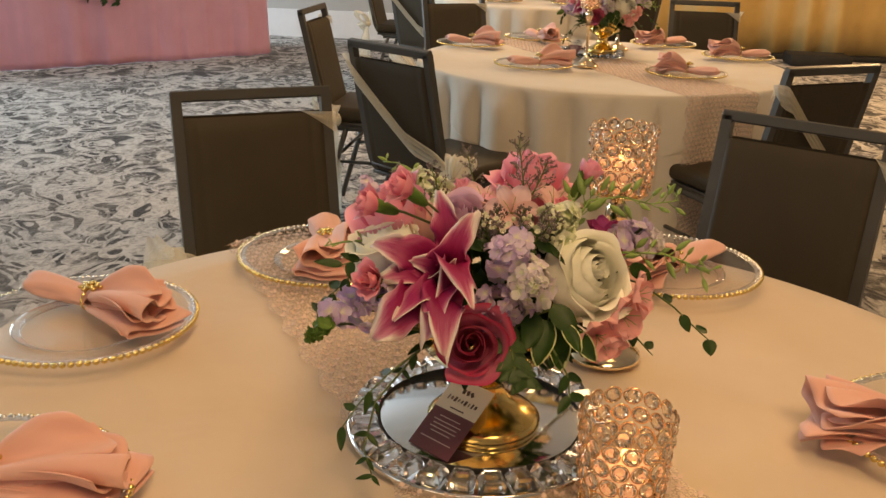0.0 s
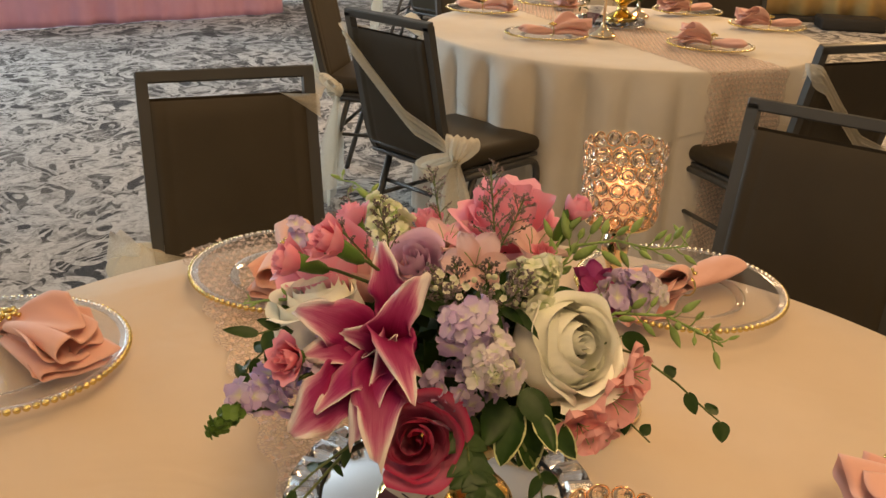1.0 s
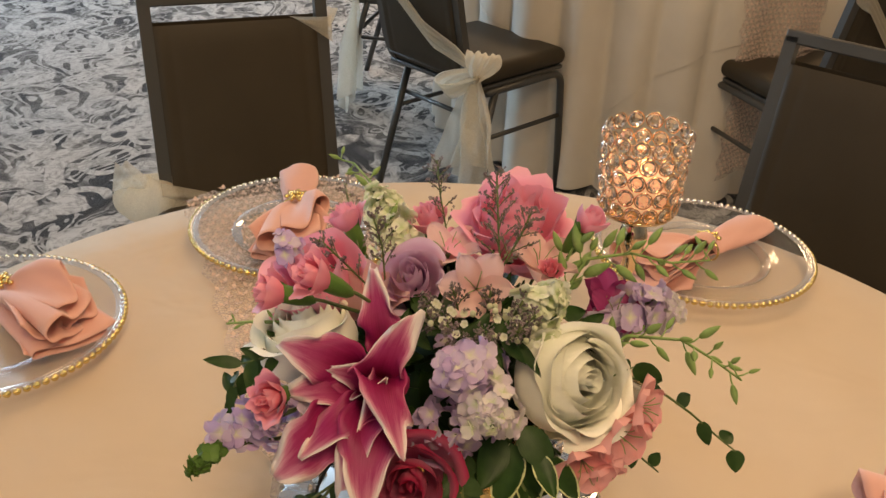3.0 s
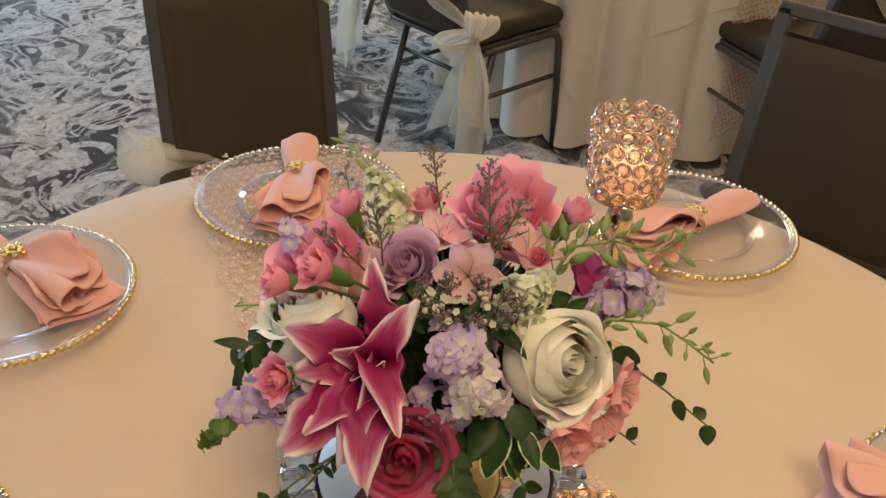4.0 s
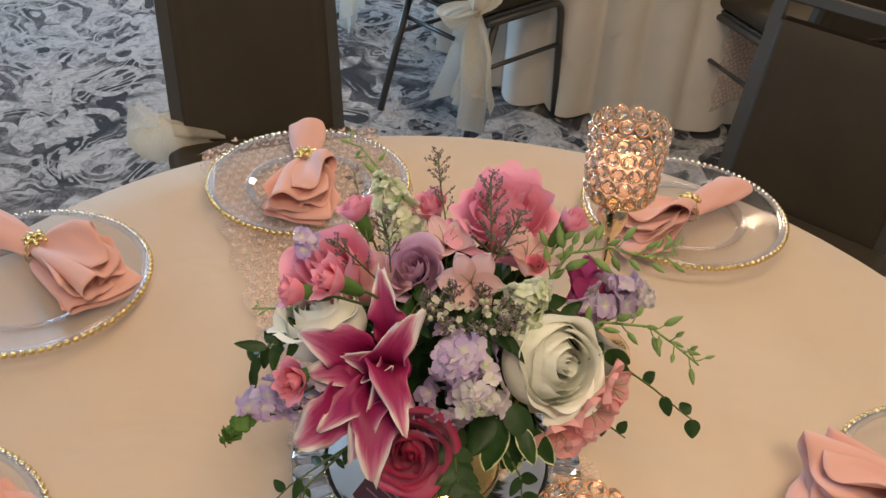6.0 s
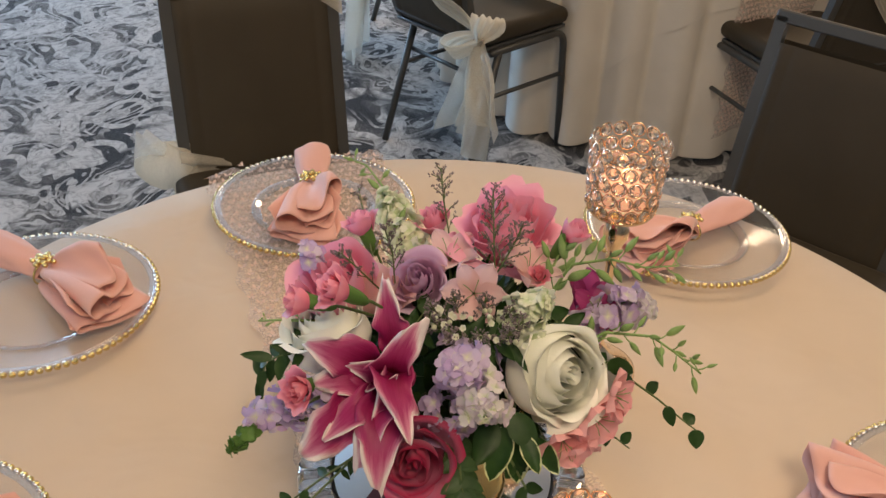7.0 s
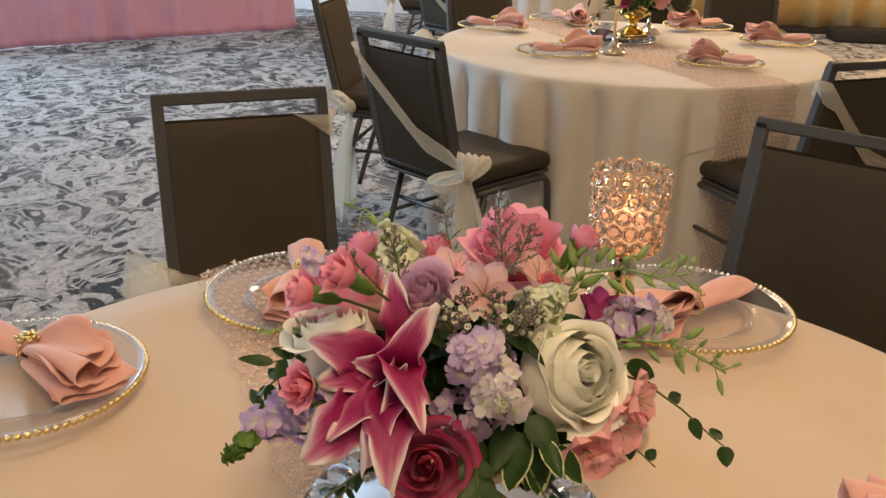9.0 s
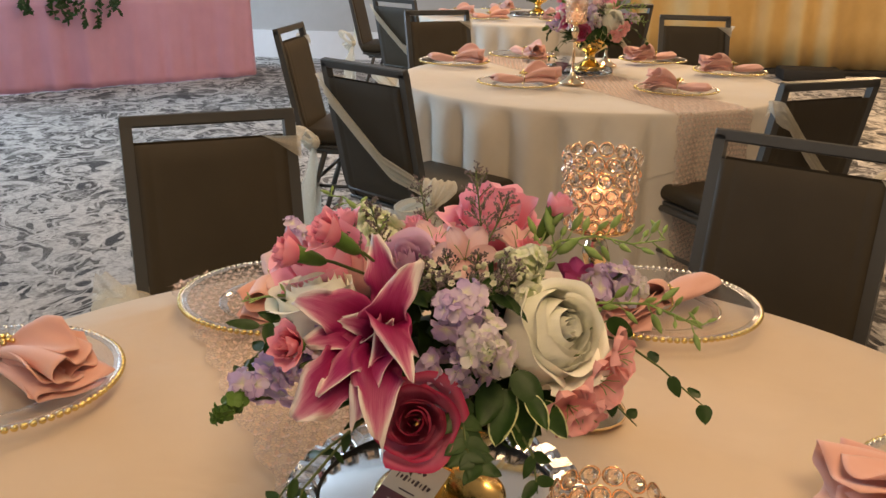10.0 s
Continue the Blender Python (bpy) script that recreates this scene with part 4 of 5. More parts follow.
bowl = [(0.001, 0.0), (0.063, 0.0), (0.066, 0.004), (0.066, 0.011), (0.060, 0.017), (0.046, 0.024), (0.028, 0.036), (0.021, 0.050), (0.022, 0.062),
        (0.034, 0.072), (0.056, 0.084), (0.074, 0.102), (0.083, 0.124), (0.085, 0.145), (0.081, 0.146), (0.078, 0.125), (0.068, 0.104), (0.04, 0.09), (0.001, 0.088)]
part("footed_bowl", lathe(bmesh.new(), bowl, 48), GOLD, piece, "gold metal footed bowl")
bm = bmesh.new()
ball(bm, HEART + Vector((0, 0, 0.03)), 0.072, 0.75, 16, 10)
part("moss", bm, M_LEAF, piece)

# inner foliage that closes the gaps between the blooms
rg = random.Random(3)
bm = bmesh.new()
for i in range(300):
    a, e = rg.uniform(0, 6.28), rg.uniform(-0.25, 1.4)
    d = Vector((math.cos(a) * math.cos(e), math.sin(a) * math.cos(e), math.sin(e)))
    p = HEART + Vector((d.x * 0.088, d.y * 0.092, 0.03 + d.z * 0.078))
    up = Vector((rg.uniform(-1, 1), rg.uniform(-1, 1), 1.2))
    petal(bm, aim(p, d + Vector((rg.uniform(-0.6, 0.6), rg.uniform(-0.6, 0.6), rg.uniform(-0.3, 0.4))), up), rg.uniform(0.03, 0.055), rg.uniform(0.015, 0.026), 0.1, -0.2, 0, 0.8, 3, 4)
tagged(part("filler_foliage", bm, M_LEAF, piece), kind="stuff")


def bloom(name, mesh, at, material, bias=0.5, label="", d=None, spin=0.0, back=0.0):
    d = Vector(d).normalized() if d else facing(at, bias)
    head = part(name, mesh, material, piece, label, at=axis(at - d * back, d, spin))
    stem = tube(bmesh.new(), [(0, 0, -0.01), (0, 0.002, -0.04), (0, 0, -0.07)], 0.0014, 6)
    part("stem", stem, M_STEM, head)
    return head


bloom("rose", full_rose_mesh(0.052, 11, 11), L(0.206, 1.068, 0.988), M_WHITE, 0.75, "creamy white rose head", (0.46, -0.62, 0.44), 0.4)
bloom("rose", full_rose_mesh(0.046, 11, 2), L(0.005, 1.060, 1.002), M_WHITE, 0.3, "creamy white rose head", (-0.22, -0.02, 0.95), 1.0)
bloom("rose", rose_mesh(0.034, 15, 3, 0.95), L(0.074, 1.128, 1.028), M_LAV, 0.7, "dusty lavender rose head", (-0.08, -0.62, 0.80), 2.0)
bloom("rose", rose_mesh(0.041, 17, 4, 0.95, 1.4), L(0.096, 0.982, 0.942), M_RED, 0.9, "magenta-red rose head", (0.02, -0.88, 0.46), 0.5)
bloom("rose", rose_mesh(0.061, 18, 5, 1.15, 2.6), L(0.154, 1.215, 1.040), M_PINK, 0.5, "large open pink rose head", (0.10, -0.22, 0.97), 0.9)
bloom("rose", rose_mesh(0.049, 12, 6, 0.6, 1.3), L(0.002, 1.102, 1.030), M_PINK, 0.4, "pink rose head", (-0.35, -0.35, 0.85), 2.7)
bloom("rose", rose_mesh(0.036, 8, 8, 0.7), L(0.036, 1.112, 1.022), M_PALE, 0.5, "pale pink rose head", (0.1, -0.05, 1.0), 1.7)

for k, (p, r, d) in enumerate((((-0.007, 0.985, 1.005), 0.0165, (-0.35, -0.8, 0.45)), ((-0.014, 1.022, 1.072), 0.0155, (-0.88, -0.30, 0.36)),
                               ((0.020, 1.016, 1.092), 0.0165, (-0.66, -0.42, 0.62)), ((0.006, 1.190, 1.048), 0.017, (-0.45, 0.15, 0.9)),
                               ((0.074, 1.246, 1.025), 0.019, (-0.2, -0.1, 1)), ((0.188, 1.135, 1.046), 0.010, (0.0, -0.5, 0.8)))):
    head = bloom("mini_carnation", rose_mesh(r * 1.15, 11, 20 + k, 0.8, 2.8), L(*p), M_CARN if k not in (3, 4) else M_PINK, 0.5, "small frilled coral pink carnation", d)
    part("calyx", calyx_mesh(r * 0.82), M_CALYX, head)
part("calyx", calyx_mesh(0.0155), M_CALYX, bloom("bud", rose_mesh(0.017, 8, 31, 0.2), L(0.216, 1.166, 1.078), M_PINK, 0.3, "closed pink carnation bud", (0.42, -0.1, 0.9)))

# the double lily: long recurved petals with pale wavy rims
lily_at = L(0.070, 1.042, 0.984)
lily = part("lily", tube(bmesh.new(), [(0, 0, 0), (0.0, 0.02, -0.03), (0.01, 0.03, -0.09)], 0.0035, 6), M_STEM, piece, "magenta double lily with pale wavy petal rims", at=Matrix.Translation(lily_at))
FRONT = Vector((0.0, -0.78, 0.62))
LILY_TIPS = (((0.053, 1.056, 1.078), 0.032, 0.14, 0.5), ((0.094, 1.010, 1.068), 0.038, 0.18, -0.7), ((0.096, 0.944, 0.998), 0.038, 0.24, 1.1), ((-0.007, 1.010, 1.030), 0.040, 0.10, 0.3),
             ((0.004, 0.996, 1.004), 0.038, 0.06, -0.5), ((-0.003, 0.962, 0.955), 0.050, 0.12, 0.3), ((0.022, 0.958, 0.972), 0.036, 0.20, -0.8), ((0.075, 0.932, 0.953), 0.042, 0.16, 0.4),
             ((0.050, 0.946, 0.962), 0.036, 0.20, -0.6), ((0.058, 0.968, 0.992), 0.034, 0.24, 1.2), ((0.074, 0.992, 1.030), 0.032, 0.14, -1.3), ((0.032, 1.004, 1.020), 0.034, 0.14, 0.9))
for k, (tip, w, bulge, twist) in enumerate(LILY_TIPS):
    d = L(*tip) - lily_at
    ln = d.length
    bm = bmesh.new()
    side = d.cross(FRONT).normalized()
    nrm = side.cross(d).normalized()
    ph = k * 1.7

    def f(u, v, d=d, ln=ln, side=side, nrm=nrm, w=w, bulge=bulge, ph=ph, twist=twist):
        s = 2 * u - 1
        wd = w * 0.49 * math.sin(math.pi * (0.12 + 0.865 * v) ** 1.25) ** 0.55 * min(1, 0.25 + 1.6 * v)
        lift = bulge * ln * math.sin(math.pi * min(1.0, v * 0.92)) - 0.32 * ln * v ** 4
        lift += wd * (0.70 - 0.80 * v) * abs(s) ** 1.4
        lift += 0.075 * ln * math.sin(v * 14 + 2.5 * s + ph) * abs(s) ** 2.5 * (0.3 + v) + 0.03 * ln * math.sin(v * 29 + 5 * s + 2 * ph) * abs(s) ** 3
        end = bulge * ln * math.sin(math.pi * 0.92) - 0.32 * ln
        lift -= end * v ** 1.5
        tw = twist * v
        edge = 1 + (0.15 * math.sin(v * 13 + ph + s) + 0.07 * math.sin(v * 31 + ph)) * abs(s)
        return d * v + (side * math.cos(tw) + nrm * math.sin(tw)) * s * wd * edge + nrm * lift + side * 0.10 * ln * math.sin(3.0 * v + ph) * v * (1 - 0.5 * v)
    grid(bm, 14, 28, f)
    thick(part("petal", bm, M_LILY, lily), 0.0006)

# alstroemeria
def alstro(at, size, d, mat, n=6, label="pale pink alstroemeria bloom", point=0.25, frill=0.05):
    bm = bmesh.new()
    for k in range(n):
        a = 2 * math.pi * k / n
        el = 0.55 if k % 2 else 0.75
        petal(bm, aim((0, 0, 0), (math.cos(a), math.sin(a), el), (-el * math.cos(a), -el * math.sin(a), 1)), size, size * (0.80 if k % 2 else 0.62) * (1 + 4 * max(0, frill - 0.05)), 0.16, -0.16, frill, point, 10, 10, k)
    head = bloom("alstroemeria", bm, L(*at), mat, 0.5, label, d)
    st = bmesh.new()
    for k in range(5):
        a = k * 1.3
        tube(st, [(0, 0, 0), (0.2 * size * math.cos(a), 0.2 * size * math.sin(a), 0.45 * size), (0.34 * size * math.cos(a), 0.34 * size * math.sin(a), 0.62 * size)], 0.0004, 4)
    part("stamen", st, M_FRESH, head)


alstro((0.130, 1.095, 1.045), 0.034, (0.05, -0.75, 0.62), M_PALE)
alstro((0.100, 1.165, 1.030), 0.036, (-0.05, -0.15, 1), M_PALE, 5)
alstro((0.178, 1.155, 1.035), 0.036, (0.25, -0.2, 1), M_PALE, 5)
for at, size, d in (((0.248, 1.050, 0.955), 0.034, (0.62, -0.66, 0.10)), ((0.224, 1.032, 0.938), 0.032, (0.25, -0.90, -0.05)), ((0.262, 1.062, 0.972), 0.030, (0.80, -0.40, 0.25)),
                    ((0.236, 1.040, 0.930), 0.028, (0.40, -0.75, -0.45))):
    alstro(at, size * 0.92, d, M_CORAL, 6, "frilled coral pink alstroemeria bloom", 0.0, 0.095)
alstro((0.238, 1.180, 0.985), 0.038, (0.5, -0.4, 0.75), M_MAG, 6, "deep magenta lily bloom")
alstro((0.248, 1.160, 0.990), 0.034, (0.1, -0.5, 0.9), M_MAG, 5, "deep magenta lily bloom")


def spike(name, path, r0, r1, size, count, seed, mat, label, n=4):
    pts = [L(*p) for p in path]
    sp = part(name, spike_mesh(pts, r0, r1, size, count, seed, n), mat, piece, label)
    part("stem", tube(bmesh.new(), [HEART.lerp(pts[0], 0.4), *pts], 0.0018, 6), M_STEM, sp)
    return sp


spike("stock_spike", [(0.128, 1.050, 1.000), (0.128, 1.005, 1.035), (0.128, 0.985, 1.045)], 0.031, 0.014, 0.0180, 30, 41, M_STOCK, "lilac stock flower cluster")
spike("stock_spike", [(0.150, 1.030, 0.975), (0.150, 0.990, 1.010), (0.152, 0.970, 1.020)], 0.030, 0.010, 0.0160, 30, 42, M_STOCKW, "pale lilac and white stock cluster")
spike("stock_spike", [(0.150, 0.985, 1.008), (0.154, 0.966, 1.016)], 0.012, 0.006, 0.0085, 12, 52, M_GREENW, "green-white stock buds")
spike("stock_spike", [(0.120, 1.030, 0.960), (0.128, 0.992, 0.985)], 0.030, 0.02, 0.0180, 22, 49, M_STOCK, "lilac stock flower cluster")
spike("stock_spike", [(0.030, 1.040, 0.975), (0.004, 1.000, 0.982), (-0.016, 0.990, 0.975)], 0.022, 0.012, 0.0190, 27, 43, M_STOCK, "lilac stock flower cluster")
spike("stock_spike", [(-0.010, 1.010, 0.962), (-0.040, 0.992, 0.968), (-0.052, 0.978, 0.962)], 0.016, 0.010, 0.0190, 16, 44, M_STOCK, "lilac stock flower cluster")
spike("stock_spike", [(-0.048, 0.975, 0.960), (-0.062, 0.957, 0.950)], 0.008, 0.004, 0.0101, 21, 45, M_CALYX, "green-white stock buds at a spike's tip")
spike("stock_spike", [(0.235, 1.130, 0.990), (0.266, 1.155, 1.003), (0.285, 1.165, 1.018)], 0.021, 0.012, 0.0190, 24, 46, M_STOCK, "lilac stock flower cluster")
spike("stock_spike", [(0.280, 1.160, 0.995), (0.300, 1.165, 1.006)], 0.014, 0.008, 0.0174, 11, 47, M_STOCKW, "pale lilac and white stock cluster")
spike("stock_spike", [(0.060, 1.200, 1.000), (0.035, 1.245, 1.022), (0.012, 1.280, 1.035)], 0.024, 0.011, 0.0146, 62, 48, M_GREENW, "green-white stock spike")
spike("stock_spike", [(0.165, 1.080, 1.020), (0.180, 1.075, 1.045), (0.196, 1.090, 1.055)], 0.022, 0.012, 0.0162, 40, 50, M_GREENW, "green-white delphinium cluster", 5)
spike("stock_spike", [(-0.015, 1.110, 1.050), (-0.030, 1.100, 1.075)], 0.010, 0.006, 0.0131, 9, 51, M_STOCK, "small lilac stock tip")


def bud_spray(path, mat, seed, size, step, label):
    """An arching stem with pointed buds set along it."""
    rg = random.Random(seed)
    pts = [L(*p) for p in path]
    fine = []
    for a, b in zip(pts, pts[1:]):
        fine += [a.lerp(b, k / 5) for k in range(5)]
    fine.append(pts[-1])
    spray = part("delphinium_spray", tube(bmesh.new(), fine, lambda s: 0.0017 - 0.0009 * s, 6), M_FRESH, piece, label)
    for i, p in enumerate(fine[::step]):
        f = i * step / len(fine)
        ax = (fine[min(i * step + 1, len(fine) - 1)] - p)
        ax = ax.normalized() if ax.length > 1e-6 else Vector((0, 0, 1))
        side = ax.orthogonal().normalized()
        side.rotate(Matrix.Rotation(i * 2.3 + rg.uniform(-0.3, 0.3), 3, ax))
        d = (side + ax * 0.7 + Vector((0, 0, 0.3))).normalized()
        foot = p + d * size * 0.6
        b = part("bud", bud_mesh(size * rg.uniform(0.8, 1.35) * (1 - 0.45 * f)), mat, spray, at=axis(foot, d))
        part("stalk", tube(bmesh.new(), [p, p.lerp(foot, 0.6) + Vector((0, 0, -0.001)), foot], 0.0007, 5), M_FRESH, spray)


bud_spray([(0.225, 1.110, 0.975), (0.255, 1.118, 1.000), (0.300, 1.120, 1.000), (0.322, 1.100, 0.998), (0.343, 1.080, 0.994)], M_FRESH, 61, 0.0165, 1, "arching green delphinium spray with closed buds")
bud_spray([(0.200, 1.140, 1.020), (0.218, 1.160, 1.045), (0.255, 1.172, 1.048), (0.290, 1.176, 1.040), (0.322, 1.178, 1.045)], M_FRESH, 62, 0.019, 1, "green delphinium spray with closed buds")
bud_spray([(0.195, 1.150, 1.030), (0.208, 1.165, 1.060)], M_FRESH, 63, 0.018, 2, "green delphinium spray with closed buds")
bud_spray([(0.035, 1.230, 1.020), (0.008, 1.300, 1.030), (-0.018, 1.340, 1.032), (-0.040, 1.358, 1.028)], M_FRESH, 64, 0.0130, 2, "green delphinium spray with closed buds")
bud_spray([(-0.010, 1.060, 1.020), (-0.045, 1.062, 1.015), (-0.066, 1.066, 1.008)], M_FRESH, 65, 0.007, 2, "thin green spray with small buds")


def limonium(path, size, count, seed):
    """Statice: a thin branched stem with crowds of tiny papery bracts."""
    rg = random.Random(seed)
    pts = [L(*p) for p in path]
    stem, br = bmesh.new(), bmesh.new()
    tube(stem, pts, 0.0009, 5)
    ax = (pts[-1] - pts[0]).normalized()
    for i in range(count):
        f = 0.25 + 0.75 * i / count
        s = f * (len(pts) - 1)
        j = min(int(s), len(pts) - 2)
        p = pts[j].lerp(pts[j + 1], s - j)
        side = ax.orthogonal().normalized()
        side.rotate(Matrix.Rotation(i * 2.4, 3, ax))
        ln = size * (1.15 - 0.75 * f) * rg.uniform(0.7, 1.2)
        q = p + (side * 0.8 + ax * 0.75).normalized() * ln
        tube(stem, [p, p.lerp(q, 0.5) + ax * 0.001, q], 0.0005, 4, False)
        for k in range(9):
            c = p.lerp(q, 0.35 + 0.65 * k / 8) + Vector((rg.uniform(-1, 1), rg.uniform(-1, 1), rg.uniform(-1, 1))) * 0.0018
            d = (ax + side * 0.6 + Vector((rg.uniform(-1, 1), rg.uniform(-1, 1), rg.uniform(-1, 1))) * 0.6).normalized()
            m = axis(c, d, rg.uniform(0, 6))
            w, h = rg.uniform(0.0009, 0.0015), rg.uniform(0.0024, 0.004)
            vs = [br.verts.new(m @ Vector(x)) for x in ((0, 0, 0), (w, 0, h), (-w * 0.5, w * 0.87, h), (-w * 0.5, -w * 0.87, h))]
            for a, b, c2 in ((0, 1, 2), (0, 2, 3), (0, 3, 1), (1, 3, 2)):
                br.faces.new((vs[a], vs[b], vs[c2]))
    ob = part("limonium_sprig", stem, M_STEM, piece, "grey-mauve limonium sprig with tiny papery bracts")
    tagged(part("plume", br, M_LIM, ob, smooth=False), kind="stuff")


limonium([(0.150, 1.110, 1.030), (0.142, 1.150, 1.070), (0.136, 1.180, 1.108)], 0.030, 22, 71)
limonium([(0.140, 1.115, 1.035), (0.160, 1.140, 1.070), (0.168, 1.150, 1.090)], 0.022, 14, 79)
limonium([(0.100, 1.200, 1.010), (0.082, 1.255, 1.045), (0.074, 1.285, 1.068)], 0.024, 16, 72)
limonium([(0.035, 1.130, 1.020), (0.010, 1.200, 1.035), (-0.012, 1.265, 1.045)], 0.020, 14, 73)
limonium([(0.055, 1.110, 1.030), (0.050, 1.122, 1.060), (0.040, 1.130, 1.085)], 0.018, 14, 74)
limonium([(0.055, 1.090, 1.030), (0.020, 1.085, 1.070), (0.008, 1.080, 1.085)], 0.016, 10, 75)
for k in range(9):
    a = k * 0.7
    b = Vector((0.135 + 0.022 * math.cos(a), 1.075, 1.010))
    limonium([tuple(b), (b.x + 0.012 * math.cos(a), 1.055 + 0.02 * math.sin(a), 1.040), (b.x + 0.02 * math.cos(a), 1.045 + 0.028 * math.sin(a), 1.058)], 0.014, 12, 80 + k)
wax = bmesh.new()
for k in range(16):
    floret(wax, L(0.134 + rnd(-0.035, 0.05), 1.045 + rnd(-0.02, 0.02), 1.050 + rnd(-0.012, 0.012)), (rnd(-0.4, 0.4), -0.7, 0.7), 0.0034, 5, k, 0, 0)
    ball(wax, L(0.140 + rnd(-0.05, 0.05), 1.048 + rnd(-0.02, 0.02), 1.045 + rnd(-0.02, 0.015)), 0.0026, 1, 6, 5)
part("wax_flower", wax, M_WAXF, piece, "tiny white wax flowers and buds")


def leaf_spray(path, leaf, wide, seed, mat=M_LEAF, label="arching stem of glossy dark green leaves", every=1, pair=False):
    rg = random.Random(seed)
    pts = [L(*p) for p in path]
    fine = []
    for a, b in zip(pts, pts[1:]):
        fine += [a.lerp(b, k / 3) for k in range(3)]
    fine.append(pts[-1])
    spray = part("leaf_spray", tube(bmesh.new(), fine, lambda s: 0.0014 - 0.0007 * s, 5), M_STEM, piece, label)
    for i, p in enumerate(fine[1::every]):
        ax = (pts[-1] - pts[0]).normalized()
        for sg in ((1, -1) if pair else ((1 if i % 2 else -1),)):
            side = ax.cross(Vector((0.1, -0.5, 1))).normalized() * sg
            d = (side * 0.9 + ax * 0.7 + Vector((rg.uniform(-0.3, 0.3), rg.uniform(-0.3, 0.3), rg.uniform(-0.35, 0.35)))).normalized()
            bm = petal(bmesh.new(), aim(p, d, Vector((rg.uniform(-0.4, 0.4), -0.7, 0.8))), leaf * rg.uniform(0.8, 1.2), wide * rg.uniform(0.85, 1.15), 0.12, -0.15, 0.02, 0.7, 4, 7, rg.uniform(0, 6))
            part("leaf", bm, mat, spray)


leaf_spray([(0.235, 1.090, 0.985), (0.275, 1.090, 0.975), (0.312, 1.089, 0.950), (0.342, 1.094, 0.922), (0.362, 1.097, 0.905)], 0.021, 0.015, 1, every=2)
leaf_spray([(0.240, 1.060, 0.960), (0.265, 1.060, 0.930), (0.292, 1.072, 0.899)], 0.018, 0.012, 2, every=2)
leaf_spray([(-0.010, 1.080, 0.985), (-0.045, 1.082, 0.965), (-0.070, 1.088, 0.935), (-0.078, 1.090, 0.912)], 0.024, 0.011, 3, every=1)
leaf_spray([(0.050, 1.000, 0.930), (0.015, 0.985, 0.905), (-0.015, 0.985, 0.870), (-0.035, 0.990, 0.835)], 0.021, 0.010, 4, every=2)
leaf_spray([(0.040, 1.000, 0.920), (0.000, 0.985, 0.870), (-0.010, 0.975, 0.820), (0.000, 0.965, 0.795)], 0.016, 0.006, 5, every=2, pair=True)
leaf_spray([(0.175, 1.010, 0.935), (0.195, 1.000, 0.905), (0.200, 0.995, 0.872)], 0.019, 0.011, 6, every=2, pair=True)
leaf_spray([(0.130, 1.010, 0.955), (0.134, 0.985, 0.945), (0.140, 0.968, 0.925), (0.150, 0.965, 0.915)], 0.019, 0.014, 7, M_EUC, "stem of round grey-green eucalyptus leaves", 1, True)
leaf_spray([(0.060, 1.060, 1.010), (0.095, 1.060, 1.030)], 0.026, 0.012, 8, every=1)
leaf_spray([(0.070, 1.070, 1.000), (0.085, 1.090, 1.020), (0.110, 1.085, 1.022)], 0.030, 0.014, 12, M_LEAF, "dark green leaves between the blooms", 1)
leaf_spray([(0.110, 1.060, 1.005), (0.135, 1.050, 1.030), (0.165, 1.050, 1.030)], 0.028, 0.010, 14, M_LEAF, "dark green leaves between the blooms", 1, True)
leaf_spray([(0.000, 1.060, 1.000), (-0.015, 1.030, 1.010), (-0.040, 1.020, 1.005)], 0.024, 0.010, 15, M_LEAF, "dark green leaves between the blooms", 1)
leaf_spray([(0.160, 1.120, 1.010), (0.200, 1.115, 1.015), (0.225, 1.110, 1.000)], 0.030, 0.014, 13, M_LEAF, "dark green leaves between the blooms", 1)


def leaf_cluster(label, mat, root, leaves, normal=(0.0, -0.75, 0.65)):
    """Broad single leaves on short stalks from one root: each from a foot to a tip, with its width."""
    stem = part("leaf_spray", tube(bmesh.new(), [HEART.lerp(L(*root), 0.5), L(*root)], 0.0013, 5), M_STEM, piece, label)
    for k, (foot, tip, wide) in enumerate(leaves):
        a, b = L(*foot), L(*tip)
        nv = Vector(normal) + Vector((0.35 * math.sin(k * 2.3), 0.1, 0.2 * math.cos(k * 1.7)))
        leaf = part("leaf", petal(bmesh.new(), aim(a, b - a, nv), (b - a).length, wide, 0.10, -0.14, 0.03, 0.55, 6, 10, k * 1.9), mat, stem)
        part("stalk", tube(bmesh.new(), [L(*root), L(*root).lerp(a, 0.5) + Vector((0, 0, 0.002)), a], 0.0007, 5), M_STEM, leaf)


leaf_cluster("cream-edged variegated pittosporum leaves", M_VAR, (0.175, 1.040, 0.960),
             [((0.172, 1.018, 0.957), (0.162, 0.985, 0.922), 0.027), ((0.182, 1.024, 0.950), (0.188, 0.996, 0.912), 0.029), ((0.202, 1.022, 0.945), (0.222, 1.004, 0.920), 0.020),
              ((0.188, 1.010, 0.958), (0.205, 0.985, 0.940), 0.018)])
leaf_cluster("broad dark green leaves under the blooms", M_LEAF, (0.180, 1.045, 0.965),
             [((0.176, 1.020, 0.972), (0.200, 1.000, 0.952), 0.026), ((0.160, 1.020, 0.962), (0.150, 0.985, 0.940), 0.026), ((0.258, 1.075, 1.000), (0.284, 1.080, 0.985), 0.018),
              ((0.110, 1.000, 0.930), (0.128, 0.975, 0.905), 0.020)])

